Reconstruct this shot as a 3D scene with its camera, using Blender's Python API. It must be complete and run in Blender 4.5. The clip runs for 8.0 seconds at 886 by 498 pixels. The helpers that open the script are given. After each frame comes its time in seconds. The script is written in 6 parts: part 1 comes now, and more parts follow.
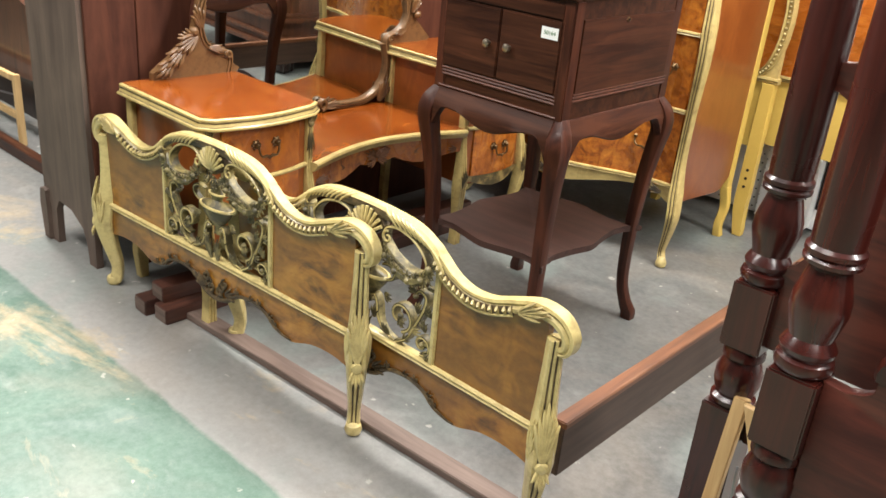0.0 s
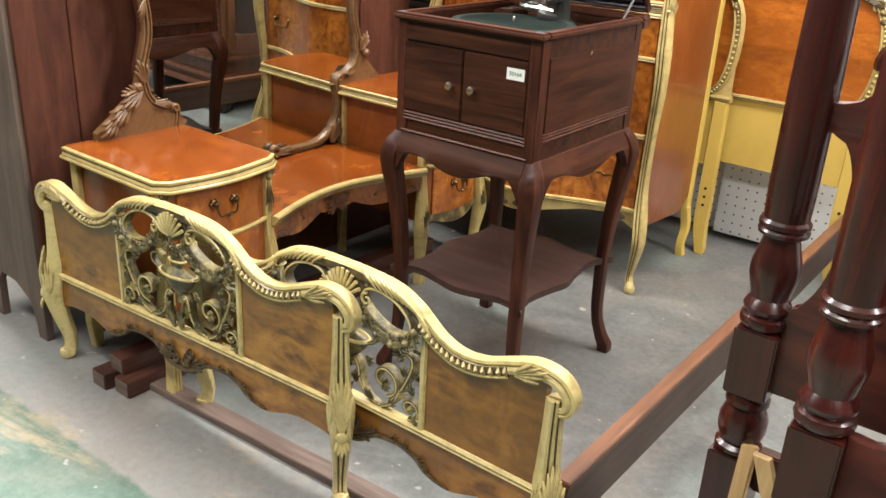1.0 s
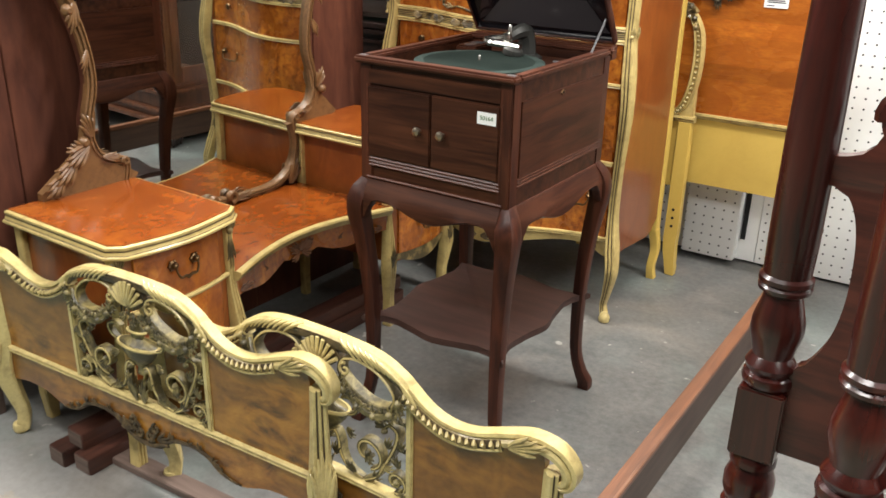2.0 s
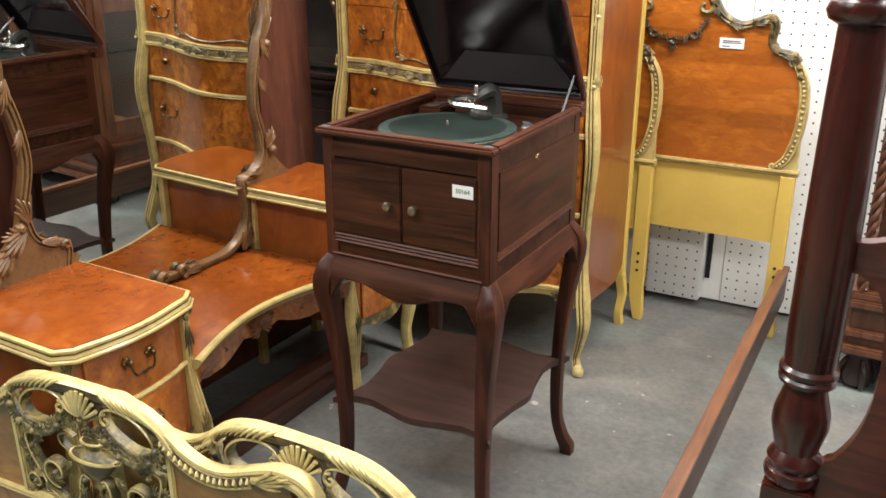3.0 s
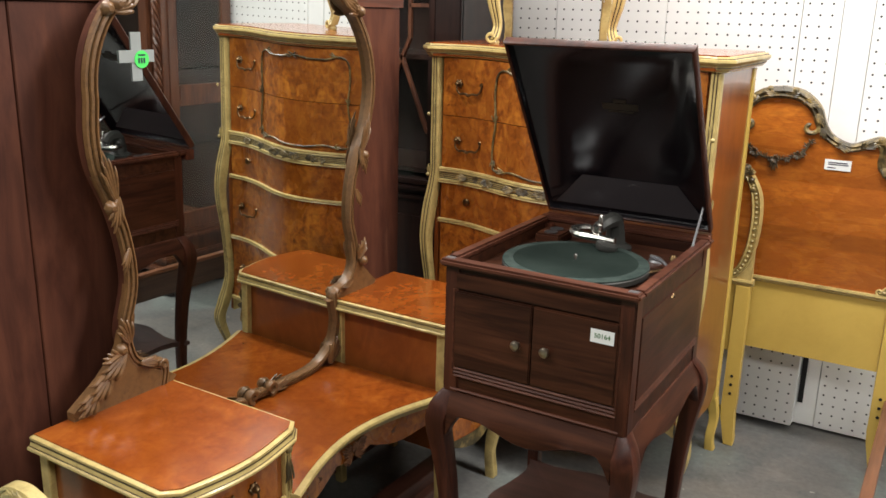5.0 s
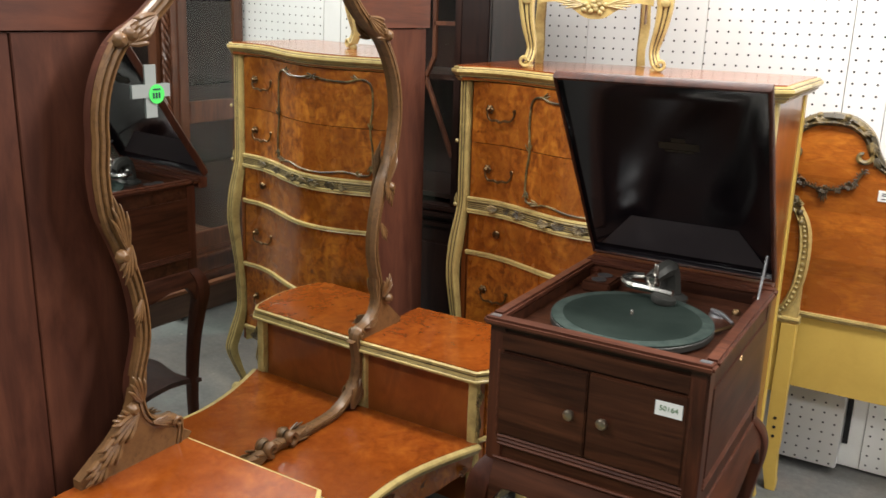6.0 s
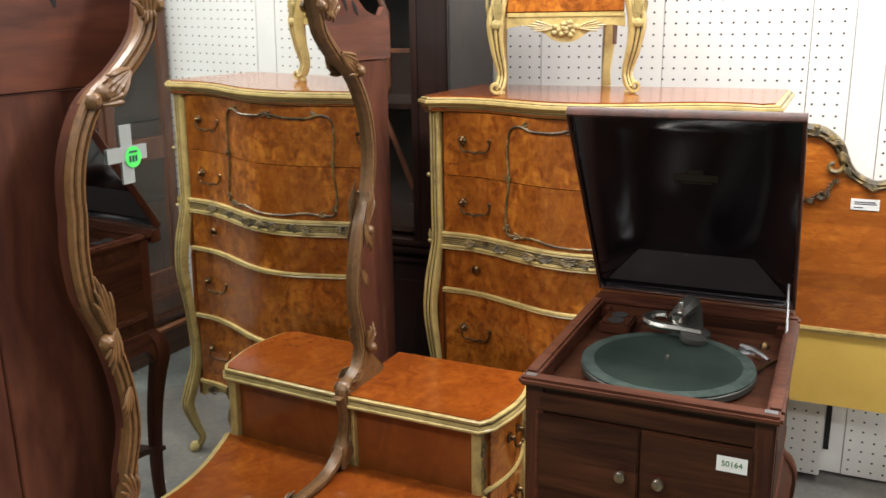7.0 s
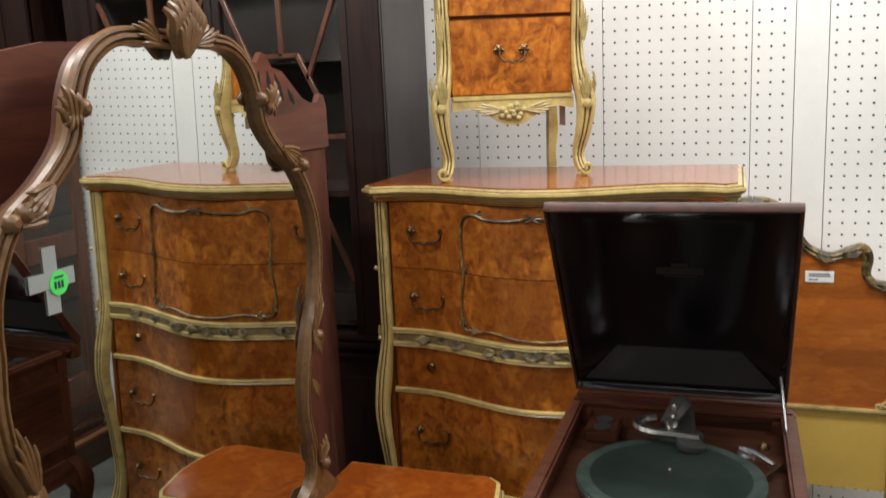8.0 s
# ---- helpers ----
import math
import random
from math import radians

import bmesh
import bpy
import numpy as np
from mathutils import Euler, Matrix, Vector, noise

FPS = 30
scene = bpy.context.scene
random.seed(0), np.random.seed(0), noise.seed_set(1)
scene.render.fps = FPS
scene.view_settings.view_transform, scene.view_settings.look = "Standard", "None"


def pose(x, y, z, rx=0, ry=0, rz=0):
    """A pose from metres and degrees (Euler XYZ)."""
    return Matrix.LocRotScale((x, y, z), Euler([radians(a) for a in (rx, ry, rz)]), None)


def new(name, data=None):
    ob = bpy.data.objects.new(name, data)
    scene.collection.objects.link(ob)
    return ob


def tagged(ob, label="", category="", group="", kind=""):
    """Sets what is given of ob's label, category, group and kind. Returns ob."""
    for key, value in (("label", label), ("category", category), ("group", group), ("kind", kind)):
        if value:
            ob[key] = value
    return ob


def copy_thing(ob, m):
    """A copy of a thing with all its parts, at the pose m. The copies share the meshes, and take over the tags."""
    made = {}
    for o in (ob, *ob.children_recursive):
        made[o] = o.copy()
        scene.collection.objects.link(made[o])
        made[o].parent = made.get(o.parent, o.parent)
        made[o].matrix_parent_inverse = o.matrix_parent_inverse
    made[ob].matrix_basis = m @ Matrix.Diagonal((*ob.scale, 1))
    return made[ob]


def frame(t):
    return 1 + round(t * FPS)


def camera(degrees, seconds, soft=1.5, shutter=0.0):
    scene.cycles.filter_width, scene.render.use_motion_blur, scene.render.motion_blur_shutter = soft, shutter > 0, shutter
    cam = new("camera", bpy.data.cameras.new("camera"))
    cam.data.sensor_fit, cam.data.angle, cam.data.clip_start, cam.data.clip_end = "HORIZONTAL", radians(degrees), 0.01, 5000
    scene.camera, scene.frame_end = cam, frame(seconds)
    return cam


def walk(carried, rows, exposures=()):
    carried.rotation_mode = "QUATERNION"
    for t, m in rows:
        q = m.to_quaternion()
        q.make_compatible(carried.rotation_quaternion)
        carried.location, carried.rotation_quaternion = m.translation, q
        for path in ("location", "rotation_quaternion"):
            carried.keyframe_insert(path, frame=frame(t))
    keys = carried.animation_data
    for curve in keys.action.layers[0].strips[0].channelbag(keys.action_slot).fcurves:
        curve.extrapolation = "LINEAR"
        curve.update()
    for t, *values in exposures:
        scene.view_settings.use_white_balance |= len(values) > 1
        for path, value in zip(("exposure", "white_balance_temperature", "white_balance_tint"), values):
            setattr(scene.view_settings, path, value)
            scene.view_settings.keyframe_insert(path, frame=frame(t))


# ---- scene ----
cam = camera(54.2, 8.0, shutter=0.3)
METRES, EYE, TILT, LEAN, TURN = 1.45, 1.23, 0.0, 0.0, 40.7
ROWS = [
    (0.0, 0.0, 0.0, 0.0, 2.2, -24.03, -4.94),
    (0.5, -0.0275, 0.036, 0.0107, -0.55, -23.31, -3.81),
    (1.0, -0.0565, 0.0708, 0.0298, -2.89, -22.67, -2.84),
    (1.5, -0.0732, 0.103, 0.0476, -4.16, -22.31, -2.28),
    (3.0, -0.1242, 0.2748, 0.1193, -11.62, -20.57, 0.03),
    (3.5, -0.1562, 0.3001, 0.1341, -11.23, -17.33, -0.4),
    (4.0, -0.1858, 0.3229, 0.1452, -10.05, -15.71, -1.0),
    (4.5, -0.2347, 0.3496, 0.1591, -9.68, -15.59, -1.22),
    (6.0, -0.2889, 0.5314, 0.217, -9.26, -15.46, -1.48),
    (6.5, -0.353, 0.6062, 0.2255, -11.74, -15.14, -0.69),
    (7.0, -0.4056, 0.6624, 0.2504, -16.09, -14.78, 0.9),
    (7.5, -0.4304, 0.7171, 0.2685, -20.58, -14.27, 2.37),
    (8.0, -0.4344, 0.7965, 0.2802, -22.21, -10.55, 2.46),
]
EXPOSURES = [(0.0, 0.64), (0.5, 0.62), (1.5, 0.40), (3.5, 0.30), (4.0, 0.03), (4.5, -0.08), (6.0, -0.08), (6.5, -0.06), (7.0, -0.10), (7.5, -0.46), (8.0, -0.74)]
walk(cam, [(t, pose(0, 0, EYE, TILT, LEAN, TURN) @ pose(METRES * x, METRES * y, METRES * z, 90 + pitch, roll, yaw)) for t, x, y, z, yaw, pitch, roll in ROWS], EXPOSURES)

# ---- world and light ----
world = bpy.data.worlds.new("world")
scene.world = world
world.use_nodes = True
world.node_tree.nodes["Background"].inputs[0].default_value = (1.0, 0.95, 0.88, 1)
world.node_tree.nodes["Background"].inputs[1].default_value = 0.05

CEIL = 3.05
LAMPS = [(-0.9, 2.35, 104), (-1.5, 0.1, 58), (1.7, 2.2, 100), (1.4, -0.3, 60), (-3.5, 1.4, 120), (-3.8, -0.9, 50)]
for lx, ly, watts in LAMPS:
    data = bpy.data.lights.new("tube_light", "AREA")
    data.shape, data.size, data.size_y = "RECTANGLE", 2.3, 0.3
    data.energy, data.color = watts, (1.0, 0.975, 0.94)
    lamp = new("tube_light", data)
    lamp.matrix_world = pose(lx, ly, CEIL - 0.16)


# ---- materials ----
class Nodes:
    """Short way to wire one procedural material."""

    def __init__(self, name, rough=0.5, metal=0.0, coat=0.0, spec=0.5):
        self.mat = bpy.data.materials.new(name)
        self.mat.use_nodes = True
        self.t = self.mat.node_tree
        self.b = self.t.nodes["Principled BSDF"]
        self.b.inputs["Roughness"].default_value = rough
        self.b.inputs["Metallic"].default_value = metal
        self.b.inputs["Coat Weight"].default_value = coat
        self.b.inputs["Coat Roughness"].default_value = 0.12
        self.b.inputs["Specular IOR Level"].default_value = spec

    def add(self, kind, **values):
        n = self.t.nodes.new(kind)
        for k, v in values.items():
            n.inputs[k.replace("_", " ")].default_value = v
        return n

    def link(self, a, b):
        self.t.links.new(a, b)

    def coords(self, scale=(1, 1, 1), turn=(0, 0, 0), vary=True):
        tc = self.add("ShaderNodeTexCoord")
        mp = self.add("ShaderNodeMapping")
        mp.inputs["Scale"].default_value = scale
        mp.inputs["Rotation"].default_value = turn
        self.link(tc.outputs["Object"], mp.inputs["Vector"])
        if not vary:
            return mp.outputs[0]
        info = self.add("ShaderNodeObjectInfo")
        mul = self.add("ShaderNodeMath")
        mul.operation = "MULTIPLY"
        mul.inputs[1].default_value = 17.0
        self.link(info.outputs["Random"], mul.inputs[0])
        addv = self.add("ShaderNodeVectorMath")
        addv.operation = "ADD"
        self.link(mp.outputs[0], addv.inputs[0])
        self.link(mul.outputs[0], addv.inputs[1])
        return addv.outputs[0]

    def noise(self, vec, scale, detail=4.0, rough=0.55, distort=0.0):
        n = self.add("ShaderNodeTexNoise", Scale=scale, Detail=detail, Roughness=rough, Distortion=distort)
        self.link(vec, n.inputs["Vector"])
        return n.outputs["Fac"]

    def ramp(self, fac, stops):
        r = self.add("ShaderNodeValToRGB")
        e = r.color_ramp.elements
        while len(e) < len(stops):
            e.new(0.5)
        for el, (p, c) in zip(e, stops):
            el.position = p
            el.color = (*c, 1) if len(c) == 3 else c
        self.link(fac, r.inputs[0])
        return r.outputs[0]

    def mix(self, fac, a, b, mode="MIX"):
        m = self.add("ShaderNodeMix")
        m.data_type, m.blend_type = "RGBA", mode
        for sock, v in ((m.inputs[0], fac), (m.inputs[6], a), (m.inputs[7], b)):
            if isinstance(v, (int, float)):
                sock.default_value = v
            elif isinstance(v, tuple):
                sock.default_value = (*v, 1)
            else:
                self.link(v, sock)
        return m.outputs[2]

    def base(self, c):
        if isinstance(c, tuple):
            self.b.inputs["Base Color"].default_value = (*c, 1)
        else:
            self.link(c, self.b.inputs["Base Color"])
        return self

    def roughness(self, fac, lo, hi):
        m = self.add("ShaderNodeMapRange", To_Min=lo, To_Max=hi)
        self.link(fac, m.inputs["Value"])
        self.link(m.outputs[0], self.b.inputs["Roughness"])
        return self

    def bump(self, fac, strength=0.2, dist=0.002):
        n = self.add("ShaderNodeBump", Strength=strength, Distance=dist)
        self.link(fac, n.inputs["Height"])
        self.link(n.outputs[0], self.b.inputs["Normal"])
        return self


def veneer(name, dark, mid, light, scale=(9, 9, 9), rough=0.22, coat=0.5, bands=(), soft=0.0):
    """Figured burl veneer under lacquer: cloudy blotches with feathered flame."""
    m = Nodes(name, rough, 0, coat)
    v = m.coords(scale)
    big = m.noise(v, 0.55, 3, 0.55, 0.8)
    fig = m.noise(v, 2.3, 5, 0.58, 1.3)
    feather = m.noise(m.coords(tuple(a * b for a, b in zip(scale, (2.2, 2.2, 5.5))), (0, 0.45, 0.3)), 1.1, 4, 0.55, 0.9)
    fine = m.noise(v, 11.0, 4, 0.65, 0.3)
    c = m.ramp(fig, [(0.40 - soft, dark), (0.5, mid), (0.62 + soft, light)])
    c = m.mix(0.45, c, m.ramp(feather, [(0.36, dark), (0.5, mid), (0.66, light)]))
    c = m.mix(m.ramp(big, [(0.40, (0.75,) * 3), (0.62, (0, 0, 0))]), c, tuple(0.62 * a + 0.38 * b for a, b in zip(dark, mid)))
    c = m.mix(0.12, c, m.ramp(fine, [(0.3, dark), (0.7, light)]))
    if bands:
        # separate veneer sheets, each cut a little lighter or darker
        sep = m.add("ShaderNodeSeparateXYZ")
        tc = m.add("ShaderNodeTexCoord")
        m.link(tc.outputs["Object"], sep.inputs[0])
        r = m.add("ShaderNodeValToRGB")
        r.color_ramp.interpolation = "CONSTANT"
        e = r.color_ramp.elements
        while len(e) < len(bands):
            e.new(0.5)
        for el, (h, v) in zip(e, bands):
            el.position, el.color = h / 2, (v, v * 0.93, v * 0.85, 1)
        half = m.add("ShaderNodeMath")
        half.operation = "MULTIPLY"
        half.inputs[1].default_value = 0.5
        m.link(sep.outputs["Z"], half.inputs[0])
        m.link(half.outputs[0], r.inputs[0])
        c = m.mix(1.0, c, r.outputs[0], "MULTIPLY")
    m.base(c).roughness(big, rough + 0.02, rough + 0.09).bump(fine, 0.012, 0.0006)
    return m.mat


def wood(name, dark, light, grain=(2, 26, 26), rough=0.35, coat=0.3, wear=0.0, wear_col=(0.25, 0.15, 0.1), spec=0.5):
    """Straight-grained stained wood; grain runs along the axis with the smallest scale."""
    m = Nodes(name, rough, 0, coat, spec)
    v = m.coords(grain)
    g = m.noise(v, 1.6, 6, 0.65, 0.6)
    v2 = m.coords((3, 3, 3))
    blot = m.noise(v2, 1.2, 3, 0.5, 0.3)
    c = m.ramp(g, [(0.37, dark), (0.63, light)])
    c = m.mix(m.ramp(blot, [(0.35, (0, 0, 0)), (0.75, (0.5, 0.5, 0.5))]), c, tuple(0.55 * a for a in dark))
    if wear:
        w = m.noise(m.coords((grain[0] * 4, grain[1], grain[2])), 0.9, 5, 0.7, 0.2)
        c = m.mix(m.ramp(w, [(0.62, (0, 0, 0)), (0.75, (wear, wear, wear))]), c, wear_col)
    m.base(c).roughness(blot, rough - 0.06, rough + 0.14).bump(g, 0.08, 0.0015)
    return m.mat


def lacquer(name, col, dirt, rough=0.4, coat=0.15, amount=0.5, scale=14):
    """Painted or glazed finish with rubbed antiquing."""
    m = Nodes(name, rough, 0, coat)
    v = m.coords((1, 1, 1))
    a = m.noise(v, scale, 5, 0.65, 0.4)
    b = m.noise(v, scale * 6, 3, 0.6)
    lo = 0.45 if amount < 0.9 else 0.36
    c = m.mix(m.ramp(a, [(lo, (0, 0, 0)), (lo + (0.35 if amount < 0.9 else 0.2), (amount, amount, amount))]), col, dirt)
    c = m.mix(m.ramp(b, [(0.5, (0, 0, 0)), (0.85, (0.4 * amount,) * 3)]), c, dirt)
    m.base(c).roughness(a, rough - 0.08, rough + 0.15).bump(b, 0.08, 0.001)
    return m.mat


BURL = veneer("burl_veneer", (0.105, 0.020, 0.004), (0.40, 0.110, 0.013), (0.62, 0.235, 0.030), (12, 12, 7.5))
BURL_HEAD = veneer("headboard_veneer", (0.23, 0.056, 0.009), (0.41, 0.122, 0.016), (0.56, 0.21, 0.030), (8, 8, 17), 0.22, 0.5, [(0.0, 0.95), (0.745, 0.78), (0.80, 1.0), (0.905, 1.12), (0.955, 0.88), (1.07, 1.08)], 0.06)
BURL_TOP = veneer("burl_top", (0.140, 0.026, 0.004), (0.265, 0.060, 0.008), (0.37, 0.108, 0.015), (7, 7, 7), 0.12, 0.35, (), 0.09)
BURL_SIDE = veneer("side_veneer", (0.155, 0.036, 0.008), (0.255, 0.070, 0.014), (0.33, 0.105, 0.022), (4, 4, 1.6), 0.25, 0.5)
BURL_BED = veneer("bed_veneer", (0.055, 0.018, 0.003), (0.30, 0.115, 0.014), (0.46, 0.215, 0.032), (4.0, 4.0, 5.5), 0.26, 0.4, (), 0.02)
CREAM = lacquer("cream_lacquer", (0.52, 0.395, 0.150), (0.17, 0.110, 0.038), 0.34, 0.25, 0.75, 20)
YELLOW = lacquer("yellow_lacquer", (0.60, 0.41, 0.09), (0.45, 0.28, 0.05), 0.42, 0.15, 0.5, 5)
PALE = lacquer("pale_lacquer", (0.58, 0.465, 0.195), (0.20, 0.125, 0.042), 0.3, 0.35, 0.8, 26)
CARVED = lacquer("antiqued_carving", (0.40, 0.31, 0.12), (0.085, 0.065, 0.028), 0.45, 0.15, 0.85, 45)
PIERCED = lacquer("dark_antiqued_carving", (0.265, 0.210, 0.080), (0.045, 0.036, 0.015), 0.45, 0.15, 0.95, 30)
ANTIQUE = lacquer("antique_gilt", (0.30, 0.21, 0.075), (0.05, 0.036, 0.014), 0.42, 0.2, 1.0, 22)
DARKCARVE = lacquer("dark_carving", (0.13, 0.085, 0.035), (0.03, 0.02, 0.01), 0.5, 0.1, 0.9, 40)
REDCARVE = lacquer("brown_carving", (0.14, 0.055, 0.02), (0.04, 0.015, 0.008), 0.5, 0.1, 0.8, 40)
GILT = lacquer("gilt_bronze", (0.165, 0.082, 0.030), (0.050, 0.022, 0.008), 0.38, 0.08, 0.85, 60)
MAHOGANY = wood("mahogany", (0.024, 0.0075, 0.0040), (0.075, 0.0255, 0.0120), (2, 26, 26), 0.38, 0.03, spec=0.22)
MAHOGANY_SIDE = wood("mahogany_side", (0.026, 0.0072, 0.0038), (0.078, 0.0250, 0.0118), (26, 2, 26), 0.38, 0.03, spec=0.22)
MAHOGANY_V = wood("mahogany_upright", (0.026, 0.0066, 0.0036), (0.078, 0.0225, 0.0110), (26, 26, 2), 0.36, 0.06, spec=0.3)
MAHOGANY_TOP = wood("mahogany_dusty", (0.032, 0.013, 0.009), (0.060, 0.025, 0.018), (2, 20, 20), 0.55, 0.05)
RIM = wood("mahogany_rim", (0.048, 0.0135, 0.007), (0.115, 0.038, 0.019), (3, 30, 30), 0.40, 0.08, spec=0.3)
POSTWOOD = wood("dark_post_wood", (0.020, 0.0032, 0.0024), (0.066, 0.0102, 0.0062), (22, 22, 2), 0.24, 0.35)
BACKWOOD = wood("worn_red_back", (0.062, 0.018, 0.010), (0.125, 0.041, 0.022), (9, 9, 1.8), 0.55, 0.0, 0.75, (0.20, 0.082, 0.047), 0.3)
BACKRAIL = wood("worn_red_rail", (0.060, 0.015, 0.008), (0.15, 0.043, 0.02), (14, 1.5, 14), 0.42, 0.15, 0.5, (0.26, 0.11, 0.06))
GREYWOOD = wood("grey_aged_wood", (0.085, 0.055, 0.042), (0.145, 0.098, 0.074), (11, 11, 1.4), 0.6, 0.0, 0.5, (0.19, 0.14, 0.11))
RAIL_LIT = wood("rail_lit_top", (0.095, 0.036, 0.016), (0.19, 0.074, 0.032), (30, 2, 30), 0.4, 0.15, 0.5, (0.4, 0.24, 0.15))
PANELWOOD = wood("red_panel_wood", (0.036, 0.0072, 0.005), (0.100, 0.022, 0.013), (3, 20, 20), 0.34, 0.2)
RAIL_SHADED = wood("rail_shaded_side", (0.045, 0.024, 0.016), (0.08, 0.045, 0.03), (30, 2, 30), 0.5, 0.1)
DUSTYRAIL = wood("dusty_rail", (0.10, 0.065, 0.05), (0.18, 0.125, 0.10), (2, 30, 30), 0.6, 0.0)
REDRAIL = wood("red_rail", (0.040, 0.014, 0.009), (0.085, 0.030, 0.018), (30, 2, 30), 0.45, 0.1, 0.5, (0.2, 0.12, 0.08))
PINE = wood("pale_pine", (0.50, 0.31, 0.13), (0.66, 0.45, 0.21), (26, 26, 2), 0.5, 0.0)
CABINETWOOD = wood("cabinet_wood", (0.060, 0.020, 0.009), (0.135, 0.048, 0.021), (24, 24, 2), 0.35, 0.25)
DARKCAB = wood("dark_cabinet_wood", (0.011, 0.0042, 0.003), (0.028, 0.011, 0.007), (24, 24, 2), 0.3, 0.2)
BRASS = Nodes("aged_brass", 0.38, 1.0).base((0.16, 0.10, 0.05)).mat
KNOB = Nodes("dull_nickel_knob", 0.35, 1.0).base((0.42, 0.36, 0.28)).mat
CHROME = Nodes("nickel", 0.24, 1.0).base((0.72, 0.70, 0.66)).mat
STEEL = Nodes("dull_steel", 0.4, 1.0).base((0.35, 0.35, 0.36)).mat
BLACK = Nodes("black_lacquer", 0.13, 0, 0.6).base((0.006, 0.0045, 0.006)).mat
DUSTBLACK = Nodes("dusty_black", 0.42, 0, 0.1).base((0.022, 0.018, 0.020)).mat
CASTING = Nodes("dark_casting", 0.45, 0.4).base((0.05, 0.05, 0.045)).mat
PAPER = Nodes("white_paper", 0.6).base((0.78, 0.80, 0.78)).mat
INK = Nodes("green_ink", 0.6).base((0.05, 0.16, 0.04)).mat
DARKINK = Nodes("dark_ink", 0.6).base((0.02, 0.02, 0.05)).mat
GOLDINK = Nodes("faded_gold_transfer", 0.5).base((0.020, 0.014, 0.007)).mat
STICKER = Nodes("green_sticker", 0.5).base((0.09, 0.75, 0.14)).mat
TAPE = Nodes("frosted_tape", 0.5).base((0.30, 0.32, 0.31)).mat
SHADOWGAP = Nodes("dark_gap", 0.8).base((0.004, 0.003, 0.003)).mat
MIRROR = Nodes("mirror_silver", 0.015, 1.0).base((0.70, 0.73, 0.72)).mat
WHITEBATTEN = lacquer("white_paint", (0.80, 0.80, 0.78), (0.66, 0.65, 0.62), 0.4, 0.05, 0.4, 6)
HOUSING = Nodes("white_enamel", 0.4).base((0.8, 0.8, 0.8)).mat
CEILING = lacquer("ceiling_paint", (0.16, 0.16, 0.16), (0.11, 0.11, 0.11), 0.8, 0, 0.5, 3)
PLAINWALL = lacquer("wall_paint", (0.22, 0.20, 0.18), (0.14, 0.13, 0.12), 0.7, 0, 0.5, 2)

felt = Nodes("green_felt", 0.95, 0, 0, 0.08)
fv = felt.coords((1, 1, 1))
felt.base(felt.ramp(felt.noise(fv, 9, 5, 0.6), [(0.35, (0.012, 0.0185, 0.0155)), (0.7, (0.020, 0.0285, 0.0240))])).bump(felt.noise(fv, 700, 2), 0.3, 0.0008)
FELT = felt.mat
felt2 = Nodes("worn_felt_edge", 0.9, 0, 0, 0.1)
felt2.base(felt2.ramp(felt2.noise(felt2.coords((1, 1, 1)), 30, 5, 0.7), [(0.35, (0.022, 0.033, 0.029)), (0.7, (0.045, 0.060, 0.052))]))
FELT_EDGE = felt2.mat

glass = Nodes("clear_glass", 0.02)
glass.b.inputs["Transmission Weight"].default_value = 1.0
glass.b.inputs["IOR"].default_value = 1.3
glass.base((0.85, 0.92, 0.90))
GLASS = glass.mat


